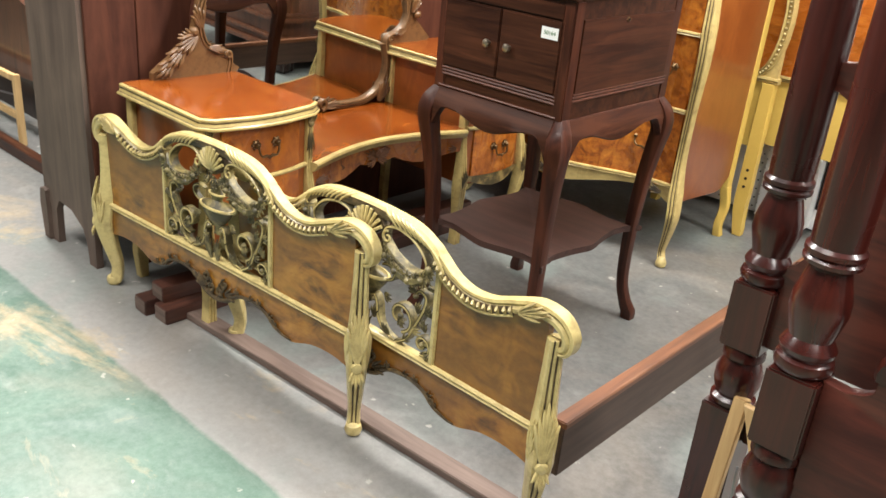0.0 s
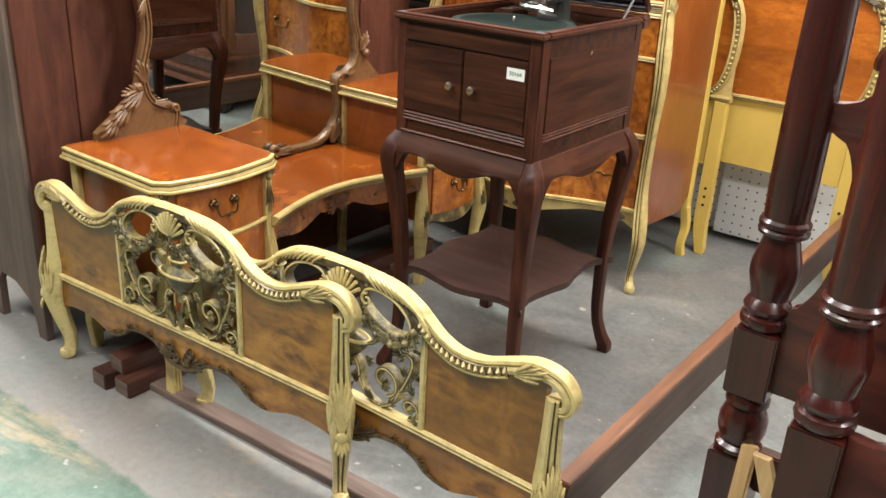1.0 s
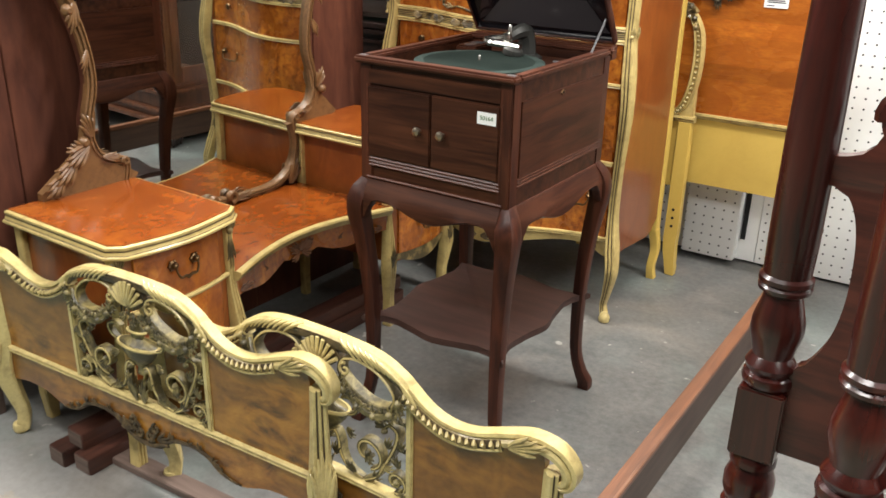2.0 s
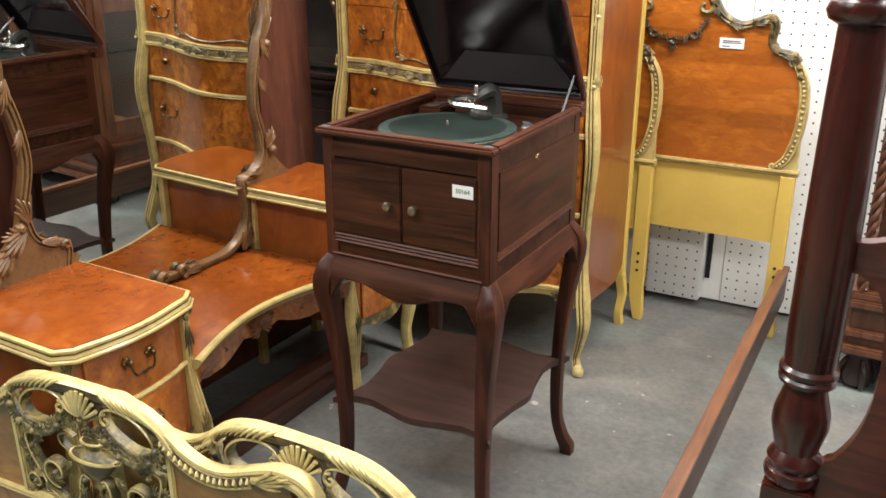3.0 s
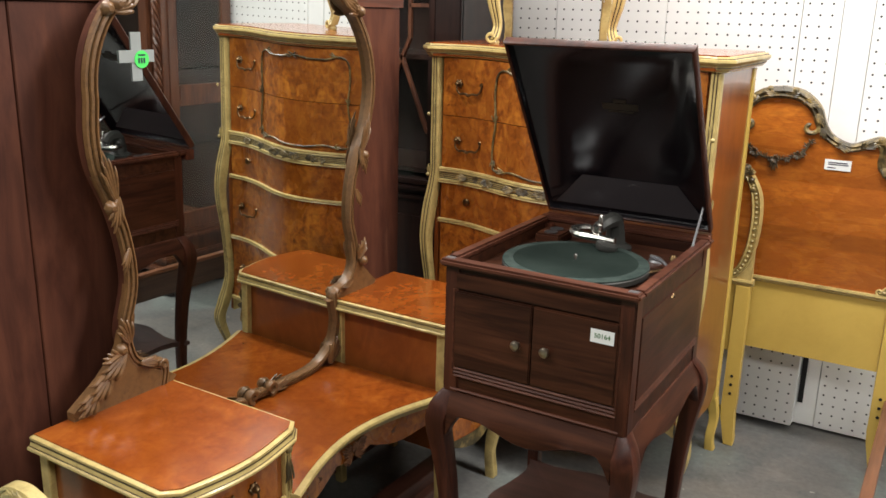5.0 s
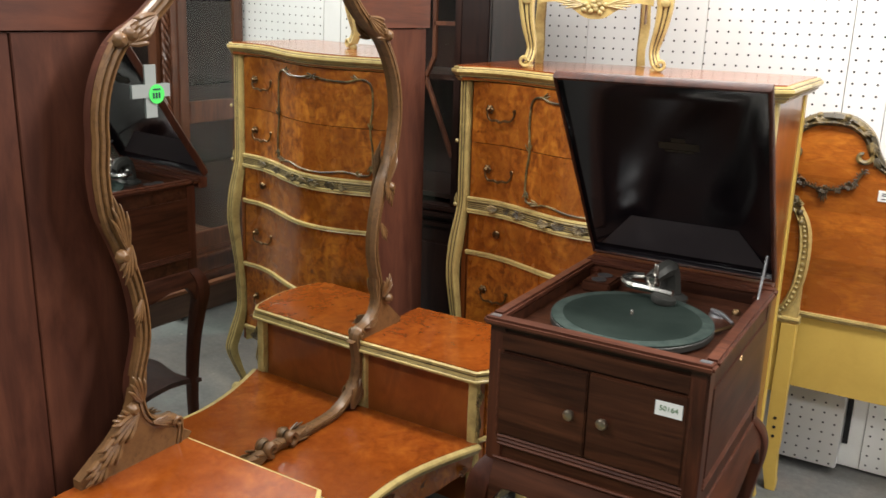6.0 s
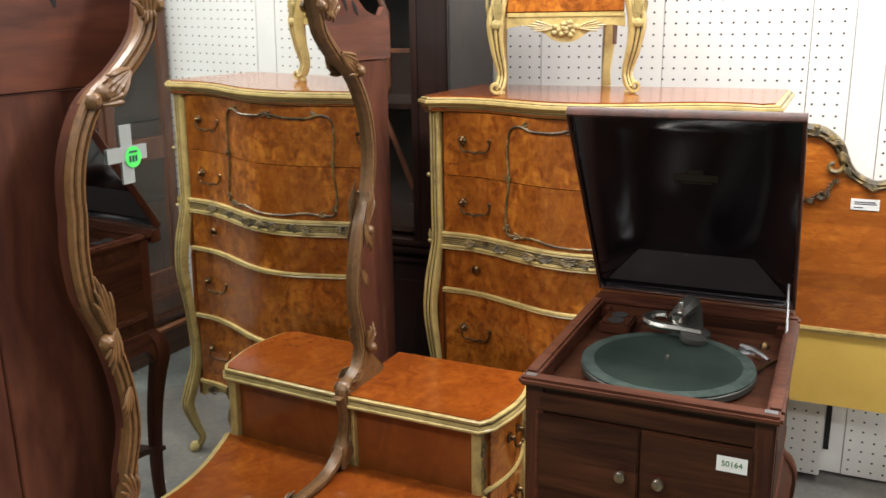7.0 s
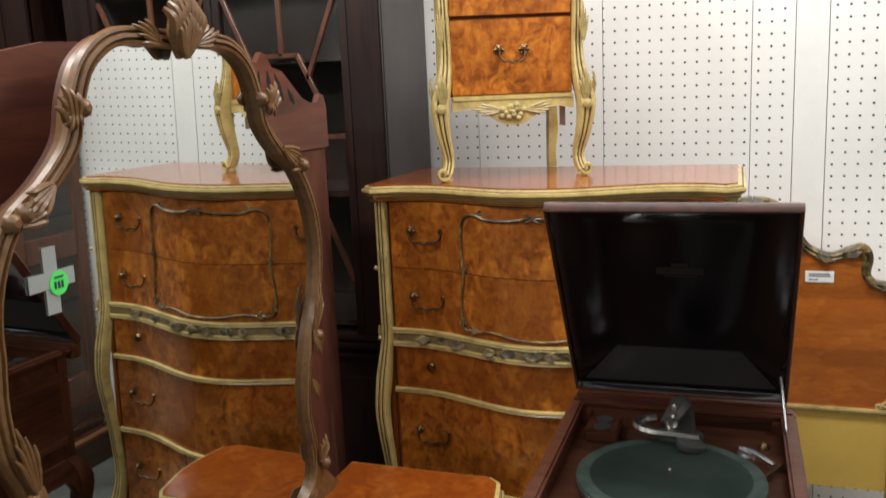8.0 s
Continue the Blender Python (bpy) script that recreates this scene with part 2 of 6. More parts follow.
def floor_material():
    """Grey worn concrete with a green painted lane in front and ochre scuffs where the paint is gone."""
    m = Nodes("floor_paint", 0.35, 0, 0.0)
    v = m.coords((1, 1, 1), vary=False)
    big = m.noise(v, 1.3, 5, 0.6, 0.5)
    mid = m.noise(v, 6.0, 6, 0.7, 0.8)
    fine = m.noise(v, 45.0, 4, 0.7)
    streak = m.noise(m.coords((2.2, 14, 1), (0, 0, 0.15), vary=False), 1.0, 5, 0.6, 0.3)
    grey = m.ramp(mid, [(0.3, (0.062, 0.063, 0.060)), (0.55, (0.099, 0.095, 0.090)), (0.75, (0.154, 0.146, 0.134))])
    grey = m.mix(m.ramp(big, [(0.35, (0, 0, 0)), (0.7, (0.55,) * 3)]), grey, (0.084, 0.094, 0.088))
    grey = m.mix(m.ramp(streak, [(0.5, (0, 0, 0)), (0.75, (0.16,) * 3)]), grey, (0.22, 0.205, 0.18))
    green = m.ramp(mid, [(0.3, (0.040, 0.098, 0.067)), (0.7, (0.078, 0.150, 0.106))])
    green = m.mix(m.ramp(streak, [(0.5, (0, 0, 0)), (0.8, (0.5,) * 3)]), green, (0.15, 0.215, 0.175))
    sep = m.add("ShaderNodeSeparateXYZ")
    m.link(v, sep.inputs[0])
    wob = m.add("ShaderNodeMath")
    wob.operation = "MULTIPLY_ADD"
    wob.inputs[1].default_value = 0.03
    m.link(mid, wob.inputs[0])
    m.link(sep.outputs["Y"], wob.inputs[2])
    edge = m.add("ShaderNodeMapRange", From_Min=0.905, From_Max=0.918, To_Min=1.0, To_Max=0.0)
    m.link(wob.outputs[0], edge.inputs["Value"])
    c = m.mix(edge.outputs[0], grey, green)
    # pale concrete beside the lane; the shade among the furniture is painted in beyond
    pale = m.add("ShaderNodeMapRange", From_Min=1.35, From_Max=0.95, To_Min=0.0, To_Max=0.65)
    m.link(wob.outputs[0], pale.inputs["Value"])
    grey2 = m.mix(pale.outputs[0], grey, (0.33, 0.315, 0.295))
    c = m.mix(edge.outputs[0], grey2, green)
    tint = m.noise(v, 2.3, 4, 0.55, 0.7)
    c = m.mix(m.ramp(tint, [(0.50, (0, 0, 0)), (0.66, (0.30,) * 3)]), c, (0.24, 0.19, 0.145))
    c = m.mix(m.ramp(tint, [(0.36, (0.40,) * 3), (0.46, (0, 0, 0))]), c, (0.17, 0.215, 0.195))
    smear = m.noise(m.coords((1.6, 3.2, 1), (0, 0, 0.5), vary=False), 1.6, 6, 0.65, 0.9)
    c = m.mix(m.ramp(smear, [(0.58, (0, 0, 0)), (0.72, (0.30,) * 3)]), c, (0.32, 0.33, 0.30))
    # scuffs that cross from the green lane on to the bare concrete
    lane = m.add("ShaderNodeMapRange", From_Min=1.30, From_Max=1.02, To_Min=0.0, To_Max=1.0)
    m.link(sep.outputs["Y"], lane.inputs["Value"])
    sc = m.noise(m.coords((1.6, 3.0, 1), vary=False), 1.35, 7, 0.68, 0.6)
    sc = m.ramp(sc, [(0.55, (0, 0, 0)), (0.65, (0.8,) * 3)])
    mul = m.mix(1.0, sc, lane.outputs[0], "MULTIPLY")
    c = m.mix(mul, c, m.mix(fine, (0.34, 0.24, 0.12), (0.45, 0.36, 0.23)))
    chip = m.ramp(m.noise(v, 22, 3, 0.5, 0.3), [(0.70, (0, 0, 0)), (0.74, (0.7,) * 3)])
    c = m.mix(chip, c, (0.42, 0.40, 0.35))
    c = m.mix(0.12, c, m.ramp(fine, [(0.3, (0.1, 0.1, 0.1)), (0.7, (0.55, 0.55, 0.52))]))
    m.base(c).roughness(mid, 0.28, 0.55).bump(fine, 0.12, 0.002)
    return m.mat


def pegboard_material():
    """White hardboard with rows of round holes 38 mm apart."""
    m = Nodes("pegboard", 0.4, 0, 0.05)
    v = m.coords((1, 1, 1), vary=False)
    sep = m.add("ShaderNodeSeparateXYZ")
    m.link(v, sep.inputs[0])

    def cell(sock, shift):
        a = m.add("ShaderNodeMath")
        a.operation = "MULTIPLY_ADD"
        a.inputs[1].default_value, a.inputs[2].default_value = 1 / 0.0375, 200.5 + shift
        m.link(sock, a.inputs[0])
        f = m.add("ShaderNodeMath")
        f.operation = "FRACT"
        m.link(a.outputs[0], f.inputs[0])
        s = m.add("ShaderNodeMath")
        s.operation = "SUBTRACT"
        s.inputs[1].default_value = 0.5
        m.link(f.outputs[0], s.inputs[0])
        return s.outputs[0]

    comb = m.add("ShaderNodeCombineXYZ")
    m.link(cell(sep.outputs["X"], 0.2), comb.inputs[0])
    m.link(cell(sep.outputs["Z"], 0.1), comb.inputs[1])
    ln = m.add("ShaderNodeVectorMath")
    ln.operation = "LENGTH"
    m.link(comb.outputs[0], ln.inputs[0])
    hole = m.add("ShaderNodeMapRange", From_Min=0.085, From_Max=0.115, To_Min=1.0, To_Max=0.0)
    m.link(ln.outputs["Value"], hole.inputs["Value"])
    dirt = m.noise(v, 2.2, 5, 0.6, 0.4)
    fine = m.noise(v, 30, 4, 0.6)
    white = m.mix(m.ramp(dirt, [(0.5, (0, 0, 0)), (0.85, (0.5,) * 3)]), (0.80, 0.80, 0.78), (0.62, 0.61, 0.57))
    c = m.mix(hole.outputs[0], white, (0.015, 0.015, 0.015))
    m.base(c).roughness(dirt, 0.3, 0.5).bump(fine, 0.05, 0.001)
    return m.mat


FLOOR = floor_material()
PEG = pegboard_material()


# ---- mesh helpers ----
def curve_through(pts, n=6, closed=False):
    """Smooth line through points."""
    p = [Vector(a) for a in pts]
    out, k = [], len(p)
    for i in range(k if closed else k - 1):
        if closed:
            a, b, c, d = p[i - 1], p[i], p[(i + 1) % k], p[(i + 2) % k]
        else:
            a, b, c, d = p[max(i - 1, 0)], p[i], p[i + 1], p[min(i + 2, k - 1)]
        for j in range(n):
            t = j / n
            out.append(0.5 * (2 * b + (c - a) * t + (2 * a - 5 * b + 4 * c - d) * t * t + (3 * b - a - 3 * c + d) * t ** 3))
    if not closed:
        out.append(p[-1])
    return out


def lerp_list(values, n):
    """n values that run evenly through a short list."""
    out = []
    for i in range(n):
        f = i / max(n - 1, 1) * (len(values) - 1)
        k = min(int(f), len(values) - 2) if len(values) > 1 else 0
        out.append(values[k] + (values[min(k + 1, len(values) - 1)] - values[k]) * (f - k))
    return out


ROUND = [(math.cos(a * math.tau / 8), math.sin(a * math.tau / 8)) for a in range(8)]
HEX = [(math.cos(a * math.tau / 6), math.sin(a * math.tau / 6)) for a in range(6)]
SQUARE = [(-1, -0.8), (-0.8, -1), (0.8, -1), (1, -0.8), (1, 0.8), (0.8, 1), (-0.8, 1), (-1, 0.8)]
FLUTED = [(-1, -0.6), (-0.75, -1), (-0.45, -1), (-0.3, -0.78), (-0.1, -1), (0.1, -1), (0.3, -0.78), (0.45, -1), (0.75, -1), (1, -0.6), (1, 0.8), (0.8, 1), (-0.8, 1), (-1, 0.8)]


PIECES = {}
SPLIT = {"leaf_carving": ("carved_leaf", "rosette", "scroll"), "beading": ("leaf", "bead", "bead"), "bouquet": ("leaf", "flower", "stem"), "garland": ("leaf", "flower", "festoon"), "apron_carving": ("carved_leaf", "rosette", "scroll"), "bolt_hole": ("hole", "bolt_hole", "hole"), "shell": ("flute", "flute", "shell_flute"), "gadroons": ("leaf", "bead", "gadroon"), "ring_carving": ("ring_leaf", "boss", "scroll"), "base_carving": ("carved_leaf", "rosette", "scroll"), "crest": ("palmette_leaf", "boss", "scroll")}
BUSY = []


def piece(kind):
    """Notes which vertices one call added, so that carved pieces can become parts of their own."""
    def wrap(fn):
        def inner(bm, *a, **k):
            if BUSY:
                return fn(bm, *a, **k)
            BUSY.append(1)
            n0 = len(bm.verts)
            fn(bm, *a, **k)
            BUSY.pop()
            PIECES.setdefault(id(bm), []).append((kind, n0, len(bm.verts)))
            return bm
        return inner
    return wrap


@piece(2)
def sweep(bm, path, prof=ROUND, size=0.01, normal=None, closed=False, flat=1.0):
    """Sweeps a profile along a line. size: radius, or a list of radii; flat scales the profile along the normal."""
    p = [Vector(a) for a in path]
    k = len(p)
    size = [size] * k if isinstance(size, (int, float)) else lerp_list(list(size), k)
    rings, side = [], None
    for i in range(k):
        t = (p[(i + 1) % k] - p[i - 1]) if closed else (p[min(i + 1, k - 1)] - p[max(i - 1, 0)])
        t = t.normalized() if t.length > 1e-9 else Vector((0, 0, 1))
        if normal is not None:
            b = Vector(normal)
            s = t.cross(b).normalized()
        else:
            if side is None:
                ref = Vector((0, 0, 1)) if abs(t.z) < 0.9 else Vector((0, 1, 0))
                side = t.cross(ref).normalized()
            side = (side - t * side.dot(t)).normalized()
            s, b = side, t.cross(side)
        rings.append([bm.verts.new(p[i] + s * (a * size[i]) + b * (c * size[i] * flat)) for a, c in prof])
    m = len(prof)
    for i in range(k if closed else k - 1):
        r, q = rings[i], rings[(i + 1) % k]
        for j in range(m):
            bm.faces.new((r[j], r[(j + 1) % m], q[(j + 1) % m], q[j]))
    if not closed:
        bm.faces.new(rings[0][::-1])
        bm.faces.new(rings[-1])
    return bm


@piece(1)
def lathe(bm, prof, m=None, seg=20, sx=1.0, sy=1.0):
    """Turns a list of (radius, height) about z."""
    m = m or Matrix()
    rings = []
    for r, z in prof:
        rings.append([bm.verts.new(m @ Vector((sx * r * math.cos(a * math.tau / seg), sy * r * math.sin(a * math.tau / seg), z))) for a in range(seg)])
    for a, b in zip(rings, rings[1:]):
        for j in range(seg):
            bm.faces.new((a[j], a[(j + 1) % seg], b[(j + 1) % seg], b[j]))
    bm.faces.new(rings[0][::-1])
    bm.faces.new(rings[-1])
    return bm


AXES = {"xz": lambda u, v, d: (u, d, v), "yz": lambda u, v, d: (d, u, v), "xy": lambda u, v, d: (u, v, d)}


def slab(bm, pts, plane, d0, d1, bevel=0.0):
    """A flat board with the given outline, from d0 to d1 across its plane."""
    f = AXES[plane]
    pts = [p for i, p in enumerate(pts) if (Vector(p) - Vector(pts[i - 1])).length > 1e-5]
    a = [bm.verts.new(f(p[0], p[1], d0)) for p in pts]
    b = [bm.verts.new(f(p[0], p[1], d1)) for p in pts]
    faces = [bm.faces.new(a), bm.faces.new(b)]
    for i in range(len(a)):
        j = (i + 1) % len(a)
        bm.faces.new((a[i], a[j], b[j], b[i]))
    if bevel:
        rim = list({e for fc in faces for e in fc.edges})
        bmesh.ops.bevel(bm, geom=rim, offset=bevel, segments=1, affect="EDGES", clamp_overlap=True)
    return bm


def box(bm, x0, x1, y0, y1, z0, z1, bevel=0.0):
    v = [bm.verts.new((x, y, z)) for x in (x0, x1) for y in (y0, y1) for z in (z0, z1)]
    fs = [bm.faces.new([v[i] for i in q]) for q in ((0, 1, 3, 2), (4, 6, 7, 5), (0, 4, 5, 1), (2, 3, 7, 6), (0, 2, 6, 4), (1, 5, 7, 3))]
    if bevel:
        bmesh.ops.bevel(bm, geom=list({e for f in fs for e in f.edges}), offset=bevel, segments=2, affect="EDGES", clamp_overlap=True)
    return bm


def spiral(cx, cz, r0, r1, a0, turns, n=26, y=0.0):
    """Points of a spiral in the xz plane."""
    out = []
    for i in range(n + 1):
        f = i / n
        r = r0 + (r1 - r0) * f
        a = radians(a0) + turns * math.tau * f
        out.append((cx + r * math.cos(a), y, cz + r * math.sin(a)))
    return out


@piece(0)
def leaf(bm, m, length=0.05, width=0.02, lobes=5, lift=0.4):
    """A carved acanthus leaf: ribs that fan from its base and curl at the tip, along local +z, proud along -y."""
    for i in range(lobes):
        f = (i / (lobes - 1) - 0.5) * 2 if lobes > 1 else 0
        ln = length * (1 - 0.35 * abs(f))
        pts = [(f * width * 0.15, 0, 0), (f * width * 0.75, -lift * width * 0.5, ln * 0.45), (f * width * 1.05, -lift * width, ln * 0.8), (f * width * 1.35, -lift * width * 0.5, ln)]
        pts = [m @ Vector(p) for p in curve_through(pts, 3)]
        sweep(bm, pts, HEX, [width * 0.22, width * 0.34, width * 0.26, width * 0.1])
    return bm


def part(name, bm, material, parent=None, label="", smooth=40):
    """Links a bmesh as one mesh object under a thing or a part; carved ornament goes in piece by piece."""
    runs = PIECES.pop(id(bm), [])
    if name in SPLIT and len(runs) > 1:
        bm.verts.ensure_lookup_table()
        bm.verts.index_update()
        made = None
        for kind, n0, n1 in runs:
            one = bmesh.new()
            vs = [one.verts.new(bm.verts[i].co) for i in range(n0, n1)]
            for fc in {f for i in range(n0, n1) for f in bm.verts[i].link_faces}:
                one.faces.new([vs[v.index - n0] for v in fc.verts])
            made = part(SPLIT[name][kind], one, material, parent, label, smooth)
        bm.free()
        return made
    bmesh.ops.recalc_face_normals(bm, faces=bm.faces)
    lim = radians(smooth)
    for e in bm.edges:
        if len(e.link_faces) == 2 and e.calc_face_angle(0) > lim:
            e.smooth = False
    for f in bm.faces:
        f.smooth = True
    me = bpy.data.meshes.new(name)
    bm.to_mesh(me)
    bm.free()
    me.materials.append(material)
    ob = new(name, me)
    if parent:
        ob.parent = parent
    return tagged(ob, label)


def thing(name, m, label, category, group="", kind=""):
    ob = new(name)
    ob.empty_display_size = 0.1
    ob.matrix_world = m
    return tagged(ob, label, category, group, kind)


def B():
    return bmesh.new()


def words(text, size, m, material, parent, name="lettering", depth=0.0004):
    """Flat lettering as a mesh, reading along local x with z as its face normal."""
    cu = bpy.data.curves.new("words", "FONT")
    cu.body, cu.size, cu.extrude, cu.align_x, cu.align_y = text, size, depth, "CENTER", "CENTER"
    tmp = bpy.data.objects.new("words", cu)
    scene.collection.objects.link(tmp)
    bpy.context.view_layer.update()
    me = bpy.data.meshes.new_from_object(tmp)
    bpy.data.objects.remove(tmp)
    me.materials.clear()
    me.materials.append(material)
    ob = new(name, me)
    ob.parent = parent
    ob.matrix_local = m
    return ob


# ---- structure ----
X0, X1, Y0, Y1 = -8.0, 5.0, -5.0, 3.45
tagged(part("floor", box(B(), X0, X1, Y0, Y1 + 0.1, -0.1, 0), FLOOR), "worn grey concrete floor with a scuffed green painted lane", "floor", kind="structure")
tagged(part("ceiling", box(B(), X0, X1, Y0, Y1 + 0.1, CEIL, CEIL + 0.1), CEILING), "plain grey shop ceiling", "ceiling", kind="structure")
north = tagged(part("wall_north", box(B(), X0, X1, Y1 + 0.03, Y1 + 0.15, 0, CEIL), PLAINWALL), "shop wall clad with white pegboard sheets", "wall", kind="structure")
tagged(part("wall_west", box(B(), X0 - 0.1, X0, Y0, Y1, 0, CEIL), PLAINWALL), "plain painted shop wall", "wall", kind="structure")
tagged(part("wall_east", box(B(), X1, X1 + 0.1, Y0, Y1, 0, CEIL), PLAINWALL), "plain painted shop wall", "wall", kind="structure")
tagged(part("wall_south", box(B(), X0, X1, Y0 - 0.1, Y0, 0, CEIL), PLAINWALL), "plain painted shop wall", "wall", kind="structure")
# pegboard sheets, butted with thin seams, the one at -1.03 standing forward as a pilaster
SEAMS = [-8.0, -5.2, -4.0, -2.8, -2.10, -1.66, -1.19, -1.062, -0.965, 0.25, 1.47, 2.69, 5.0]
for a, b in zip(SEAMS, SEAMS[1:]):
    yf = Y1 - 0.002 * (SEAMS.index(a) % 3)
    part("panel", box(B(), a + 0.0012, b - 0.0012, yf, Y1 + 0.03, 0.012, CEIL - 0.01), WHITEBATTEN if b - a < 0.12 else PEG, north)
for lx, ly, watts in LAMPS:
    fx = thing("ceiling_light", pose(lx, ly, CEIL), "white enamel ceiling light with fluorescent tubes", "ceiling light", "ceiling lights")
    part("housing", box(B(), -1.2, 1.2, -0.17, 0.17, -0.12, 0, 0.01), HOUSING, fx)

# ---- things ----
def mirrored(pts):
    return [(-p[0], *p[1:]) for p in pts]


def bail_handle(parent, m, label="dark brass drop handle", w=0.045):
    """Two rosettes with a drop bail, in the xz plane, front towards -y."""
    bm = B()
    for s in (-1, 1):
        lathe(bm, [(0.0115, 0), (0.012, 0.003), (0.008, 0.006), (0.0075, 0.014), (0.004, 0.018)], m @ pose(s * w, 0, 0.008, 90, 0, 0), 10)
        for k in range(6):
            a = k * math.tau / 6
            lathe(bm, [(0.004, 0), (0.0035, 0.004), (0.001, 0.006)], m @ pose(s * w + 0.011 * math.cos(a), 0, 0.008 + 0.011 * math.sin(a), 90, 0, 0), 6)
    pts = curve_through([(-w, -0.014, 0.008), (-w + 0.001, -0.017, -0.008), (-w * 0.72, -0.019, -0.022), (-w * 0.3, -0.019, -0.021), (0, -0.019, -0.026), (w * 0.3, -0.019, -0.021), (w * 0.72, -0.019, -0.022), (w - 0.001, -0.017, -0.008), (w, -0.014, 0.008)], 3)
    sweep(bm, [m @ Vector(p) for p in pts], HEX, [0.003, 0.0034, 0.0044, 0.0034, 0.003])
    return part("handle", bm, BRASS, parent, label)


def round_knob(parent, m, material, r=0.011, label=""):
    return part("knob", lathe(B(), [(r * 0.5, 0), (r * 0.45, 0.006), (r * 0.95, 0.010), (r, 0.014), (r * 0.8, 0.018), (r * 0.3, 0.020)], m @ pose(0, 0, 0, 90, 0, 0), 14), material, parent, label)


def flute_lines(parent, path, radii, flat=1.0):
    """Dark glazed lines in the flutes of a post."""
    r = lerp_list(radii, len(path))
    for u in (-0.3, 0.3):
        part("flute", sweep(B(), [(p.x + u * q, p.y - 0.86 * q * flat, p.z) for p, q in zip(path, r)], HEX, 0.0021), DARKCARVE, parent, "dark glazed flute")


def canted(bm, m):
    """Turns a finished shape to stand at the corner."""
    bmesh.ops.transform(bm, matrix=m, verts=bm.verts)
    return bm


# -- carved twin footboards --
def footboard(m, label):
    root = thing("bed_footboard", m, label, "footboard", "carved twin bed ends")
    for s in (-1, 1):
        # fluted post with a leaf-carved knee and a scroll toe
        cant = pose(s * 0.503, 0, 0, 0, 0, s * 45)
        path = curve_through([(0, 0, 0.46), (0, 0.002, 0.40), (0, 0, 0.32), (0, -0.010, 0.26), (0, -0.020, 0.205), (0, -0.008, 0.13), (0, 0.008, 0.06), (0, 0.0, 0.012)], 5)
        wide = [0.016, 0.017, 0.020, 0.024, 0.025, 0.019, 0.0145, 0.017]
        post = part("post", canted(sweep(B(), path, FLUTED, wide, (0, 1, 0), flat=1.05), cant), PALE, root)
        for u in (-0.3, 0.3):
            groove = [(u * q, p.y - 0.9 * q, p.z) for p, q in zip(path, lerp_list(wide, len(path)))]
            part("flute", canted(sweep(B(), groove, HEX, 0.0021), cant), DARKCARVE, post, "dark glazed flute")
        bm = B()
        leaf(bm, cant @ pose(0, -0.046, 0.212, -9, 0, 0), 0.125, 0.018, 7, 0.3)
        for g in (-1, 1):
            leaf(bm, cant @ pose(g * 0.024, -0.026, 0.205, -5, 0, g * 75), 0.10, 0.012, 4, 0.4)
        lathe(bm, [(0.004, 0), (0.014, 0.002), (0.012, 0.008), (0.004, 0.010)], cant @ pose(0, -0.044, 0.200, 90, 0, 0), 10)
        leaf(bm, cant @ pose(0, -0.043, 0.196, 14, 180, 0), 0.045, 0.013, 5, 0.3)
        part("leaf_carving", bm, PALE, post)
        part("toe", lathe(B(), [(0.010, 0), (0.018, 0.004), (0.021, 0.014), (0.018, 0.026), (0.008, 0.032)], cant @ pose(0, -0.006, 0), 14), PALE, post)
        # top rail: dips, climbs over the shoulder and curls down
        line = [(0.205, 0.508), (0.245, 0.480), (0.295, 0.463), (0.350, 0.466), (0.410, 0.487), (0.462, 0.503), (0.508, 0.498), (0.533, 0.473), (0.530, 0.447), (0.512, 0.440), (0.503, 0.454)]
        prof = [(-1, -1), (-0.6, -1.15), (-0.3, -0.85), (0.1, -1.25), (0.6, -1.2), (0.9, -0.8), (1, 0), (0.9, 0.9), (-1, 0.9)]
        path = [(s * a, 0, c) for a, b, c in curve_through([(a, 0, c) for a, c in line], 5)]
        rail = part("top_rail", sweep(B(), path, [(-a * s, b) for a, b in prof], [0.0145, 0.0135, 0.0135, 0.0145, 0.016, 0.0155, 0.014, 0.010, 0.005], (0, 1, 0), flat=0.95), PALE, root)
        bm = B()
        run = curve_through([(s * a, 0, c) for a, c in line[:5]], 8)
        for p in run[1::2]:
            sweep(bm, curve_through([(p.x - s * 0.003, -0.0150, p.z + 0.001), (p.x, -0.0205, p.z - 0.005), (p.x + s * 0.0035, -0.0155, p.z - 0.013)], 2), HEX, [0.0022, 0.0052, 0.0022])
        part("beading", bm, CARVED, rail, "slanting cream beads in a dark groove")
        part("lip", sweep(B(), [(p.x, -0.0165, p.z - 0.0165) for p in run], HEX, 0.0030), PALE, rail)
        bm = B()
        sweep(bm, [(p.x, -0.0150, p.z - 0.007) for p in run], HEX, 0.0100, (0, 1, 0), flat=0.30)
        part("groove", bm, DARKCARVE, rail)
        bm = B()
        leaf(bm, pose(s * 0.425, -0.018, 0.484, 0, s * 66, 0), 0.075, 0.014, 5, 0.4)
        part("leaf_carving", bm, CARVED, rail)
        # veneered field, held by a stile on its inner side
        edge = curve_through([(a, 0, c - 0.010) for a, c in line[:7]], 5)
        pts = [(s * 0.488, 0.262), (s * 0.216, 0.262)] + [(s * p.x, p.z) for p in edge if 0.216 < p.x < 0.488] + [(s * 0.488, 0.47)]
        part("veneer_panel", slab(B(), pts, "xz", -0.006, 0.010), BURL_BED, root)
